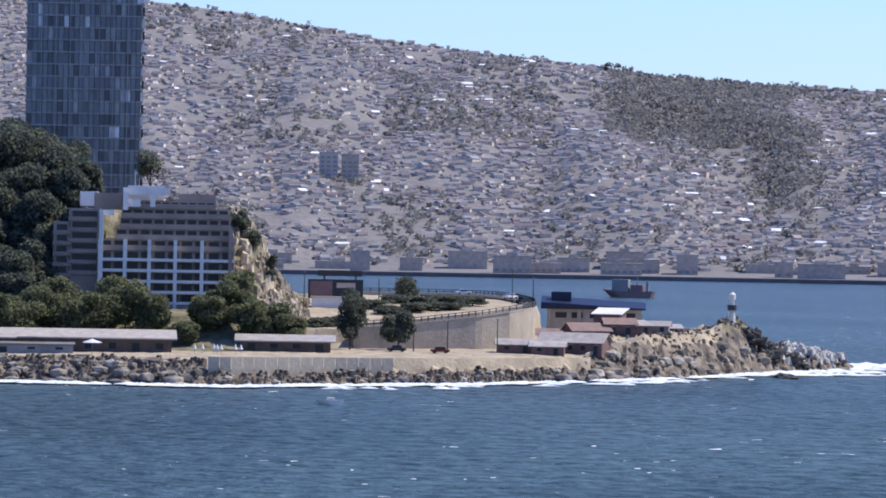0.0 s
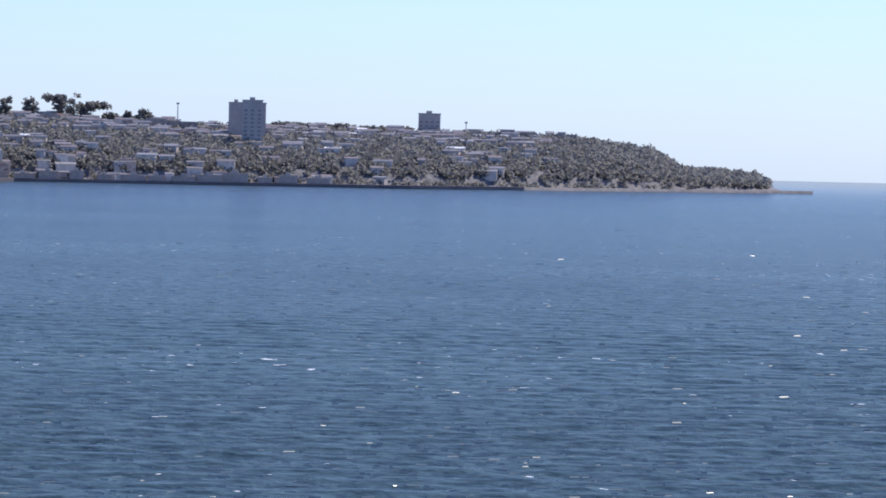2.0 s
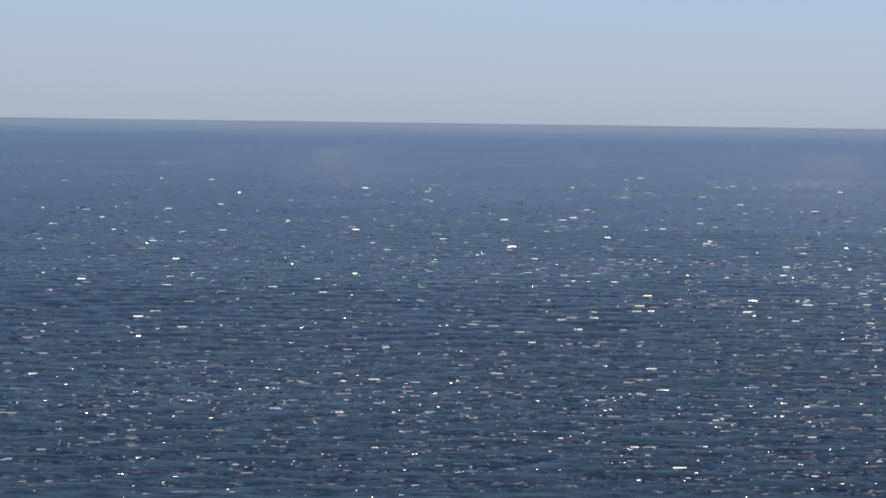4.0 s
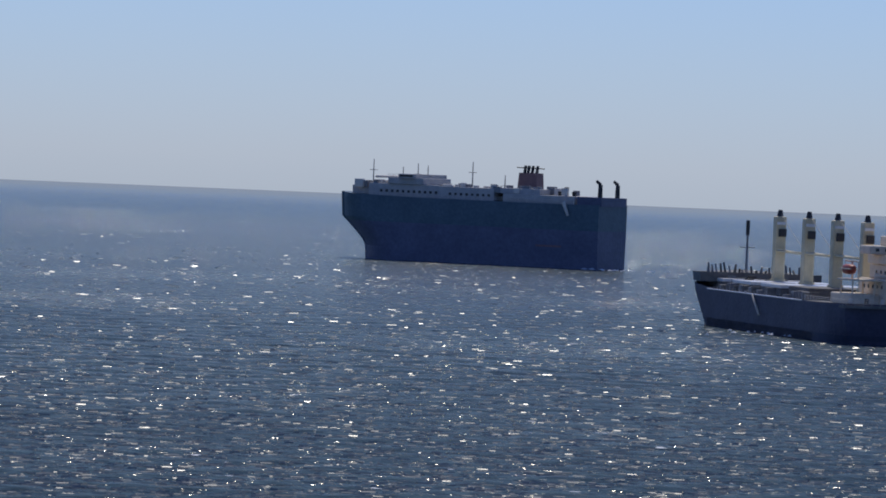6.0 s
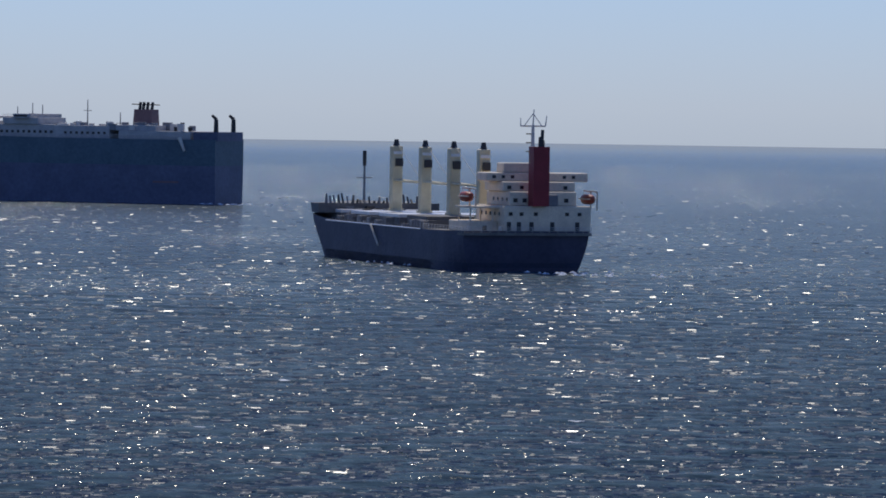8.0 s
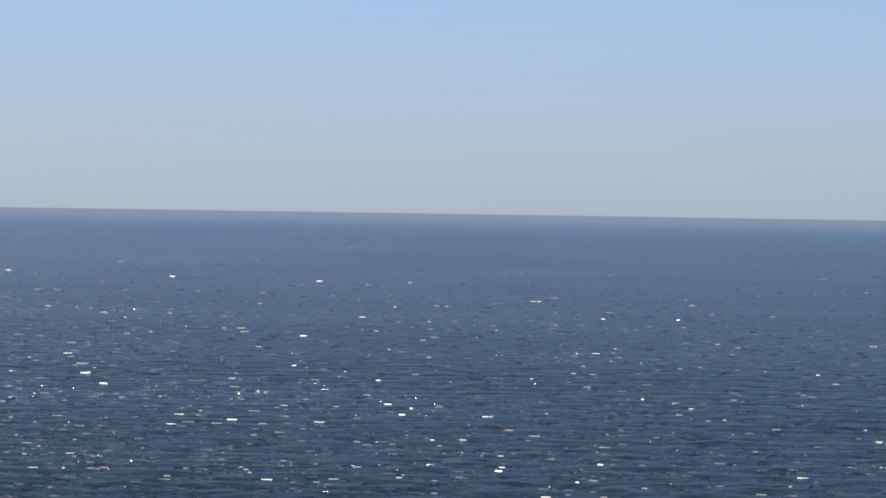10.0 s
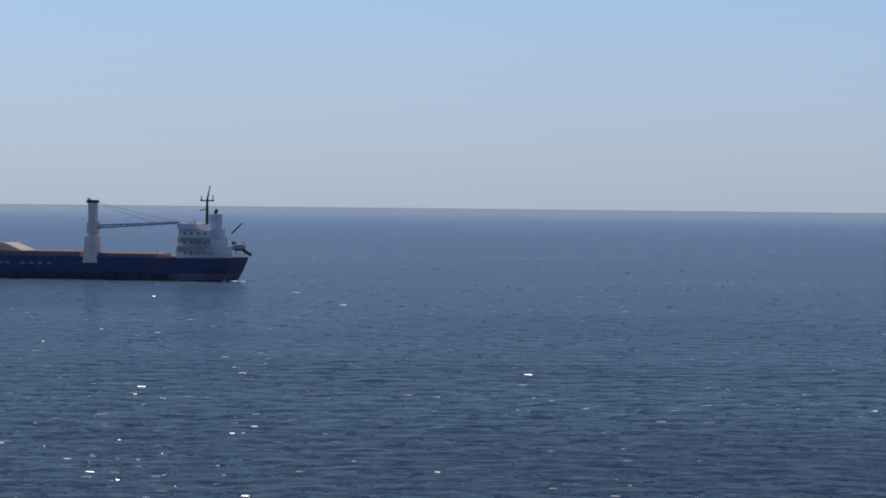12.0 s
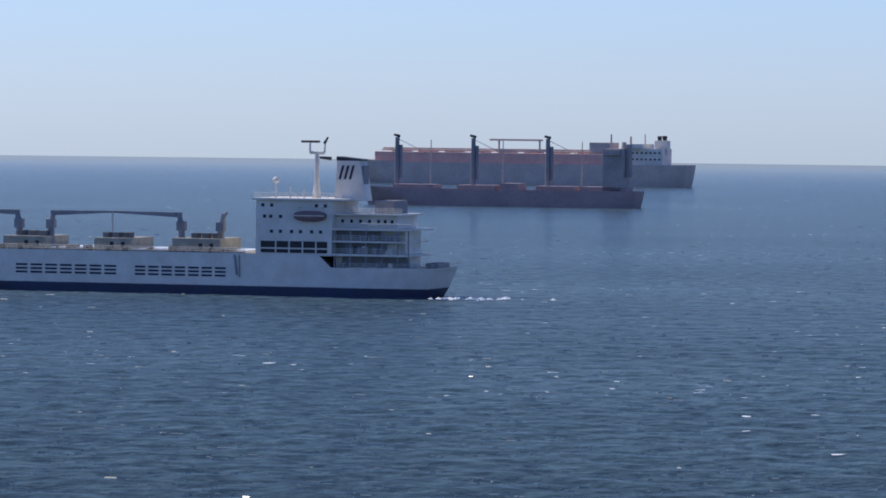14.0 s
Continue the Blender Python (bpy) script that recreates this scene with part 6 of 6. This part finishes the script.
box("pump_house", tk, M_hazy, 46, 60, -B + 6, -6, 19.8, 27, .2)

# stern-on ferry in the bay
m, L = berth(-9059, 1840, -9063, 1884)
fy = thing("ferry", m, "dark grey blunt-ended vessel with a bright stern opening", "ship")
B = 20.6
hull("hull", fy, M_slate, L, B, -1.5, 8.6, 8.6, 1, 3, .2, .84, .5)
for nm, x0, x1, y0, y1, z0, z1, k in (("superstructure", 2, 32, -B + .8, -.8, 8.4, 13.8, .86), ("upper_deck", 5, 26, -B + 3, -3, 13.8, 17.4, .84), ("bridge", 9, 20, -B + 5.4, -5.4, 17.4, 19.8, .9)):
    bm = bmesh.new()
    for v in bx(bm, x0, x1, y0, y1, z0, z1)[4:]:
        v.co.y = -B / 2 + (v.co.y + B / 2) * k
        v.co.x = x0 + 1.2 + (v.co.x - x0) * .9
    bmesh.ops.bevel(bm, geom=bm.edges[:], offset=.5, segments=2, affect="EDGES", profile=.5)
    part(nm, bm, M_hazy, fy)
for k in range(9):
    box("deck_opening", fy, M_slate, 1.9, 3.2, -2.6 - 1.9 * k, -1.6 - 1.9 * k, 9.6 + .5 * (k % 2), 11.6)
box("stern_door", fy, M_white, -.72, -.5, -15.2, -12.4, .6, 5.2, label="bright white stern door")
for y in (-4.2, -B + 3.6):
    rods("stack", fy, M_dark, ((8, y, 13), (8, y, 18.6), .5, .7))
# workboat moored behind the headland
m, L = berth(-10778, 2200, -10850, 2204)
wb = thing("workboat", m, "dull mauve-grey workboat moored in the bay", "ship")
hull("hull", wb, M_maroon, L, 8, -1, 3.0, 3.0, 1.2, 3, .3, .8, 1, deck=M_deck)
box("deck_house", wb, M_slate, L * .55, L * .95, -6.5, -1.5, 2, 8.4, .15)
box("wheelhouse", wb, M_maroon, L * .2, L * .5, -6.5, -1.5, 2, 6.0, .15)
rods("mast", wb, M_slate, ((L * .35, -4, 5), (L * .35, -4, 10.4), .35, .15))
rods("stack", wb, M_slate, ((L * .1, -4, 2), (L * .1, -4, 7.4), .8, .6))
# long club house with a blue roof on the point
z0 = near_ground(1052, 1190)
club = thing("club_house", facing(1052, 1190, z0 - .4), "long tan club house with a dark blue roof", "building")
box("wall", club, M_concrete, -11.5, 12, 0, 9, 0, 14.4 - z0)
for x in (-8, -4, .5, 5, 9):
    box("window", club, M_glass, x - 1.4, x + 1.4, -.06, .05, 12.2 - z0, 13.6 - z0)
bm = bmesh.new()
vs = bx(bm, -13, 13, -1, 10, 14.4 - z0, 15.4 - z0)
for v in vs[4:]:
    v.co.z += 1.4 * (v.co.y > 5) - .05 * v.co.x
part("roof", bm, M_letter, club, "dark blue sheet roof")
box("roof_tank", club, M_letter, -10.5, -5.5, 3, 7, 15.4 - z0, 18.6 - z0, .2)
for x in (-11, -3.5):
    box("buttress", club, M_concrete, x - .5, x + .5, -.6, 0, 0, 14.4 - z0)
# small motor boats
for b, d, L, lab, m_ in ((-11316, 924, 4.8, "small white open motor boat", M_white), (-8452, 2310, 8.0, "small dark fishing boat under way", M_car_dark)):
    mb = thing("motor_boat", Matrix.Translation(at(b, d)) @ Matrix.Rotation(-b / F + pi + .35, 4, "Z"), lab, "boat")
    hull("hull", mb, m_, L, L * .36, -.3, .75, .75, .35, .7, .45, .85, .1, deck=M_white if m_ is M_white else M_dark)
    box("cabin", mb, M_white if m_ is M_white else M_car_dark, L * .35, L * .62, -L * .27, -L * .09, .5, 1.3 if L < 6 else 2.6, .08)
    rods("mast", mb, M_grey, ((L * .4, -L * .18, .6), (L * .4, -L * .18, L * .4), .05, .04))

# broken white water round the hulls
fv, ff = [], []
for b, d, n_, sb, sd, w in ((60, 1062, 26, 60, 5, 9), (-250, 1118, 30, 90, 12, 9), (6790, 1010, 26, 60, 4, 10), (5735, 1052, 10, 14, 3, 7), (-560, 1735, 14, 30, 5, 9), (3550, 1632, 8, 14, 4, 8), (4150, 1590, 8, 20, 4, 8), (-9000, 1838, 5, 10, 3, 7), (-8440, 2308, 6, 14, 3, 8)):
    for _ in range(n_):
        foam(b + 11929 + rk.gauss(0, sb), d + rk.gauss(0, sd), rk.uniform(.3, 1) * w, rk.uniform(.3, 1.0))
tagged(mesh_of("wake_foam", fv, ff, [M_foam]), "thin torn foam round the anchored ships", "foam", kind="stuff")
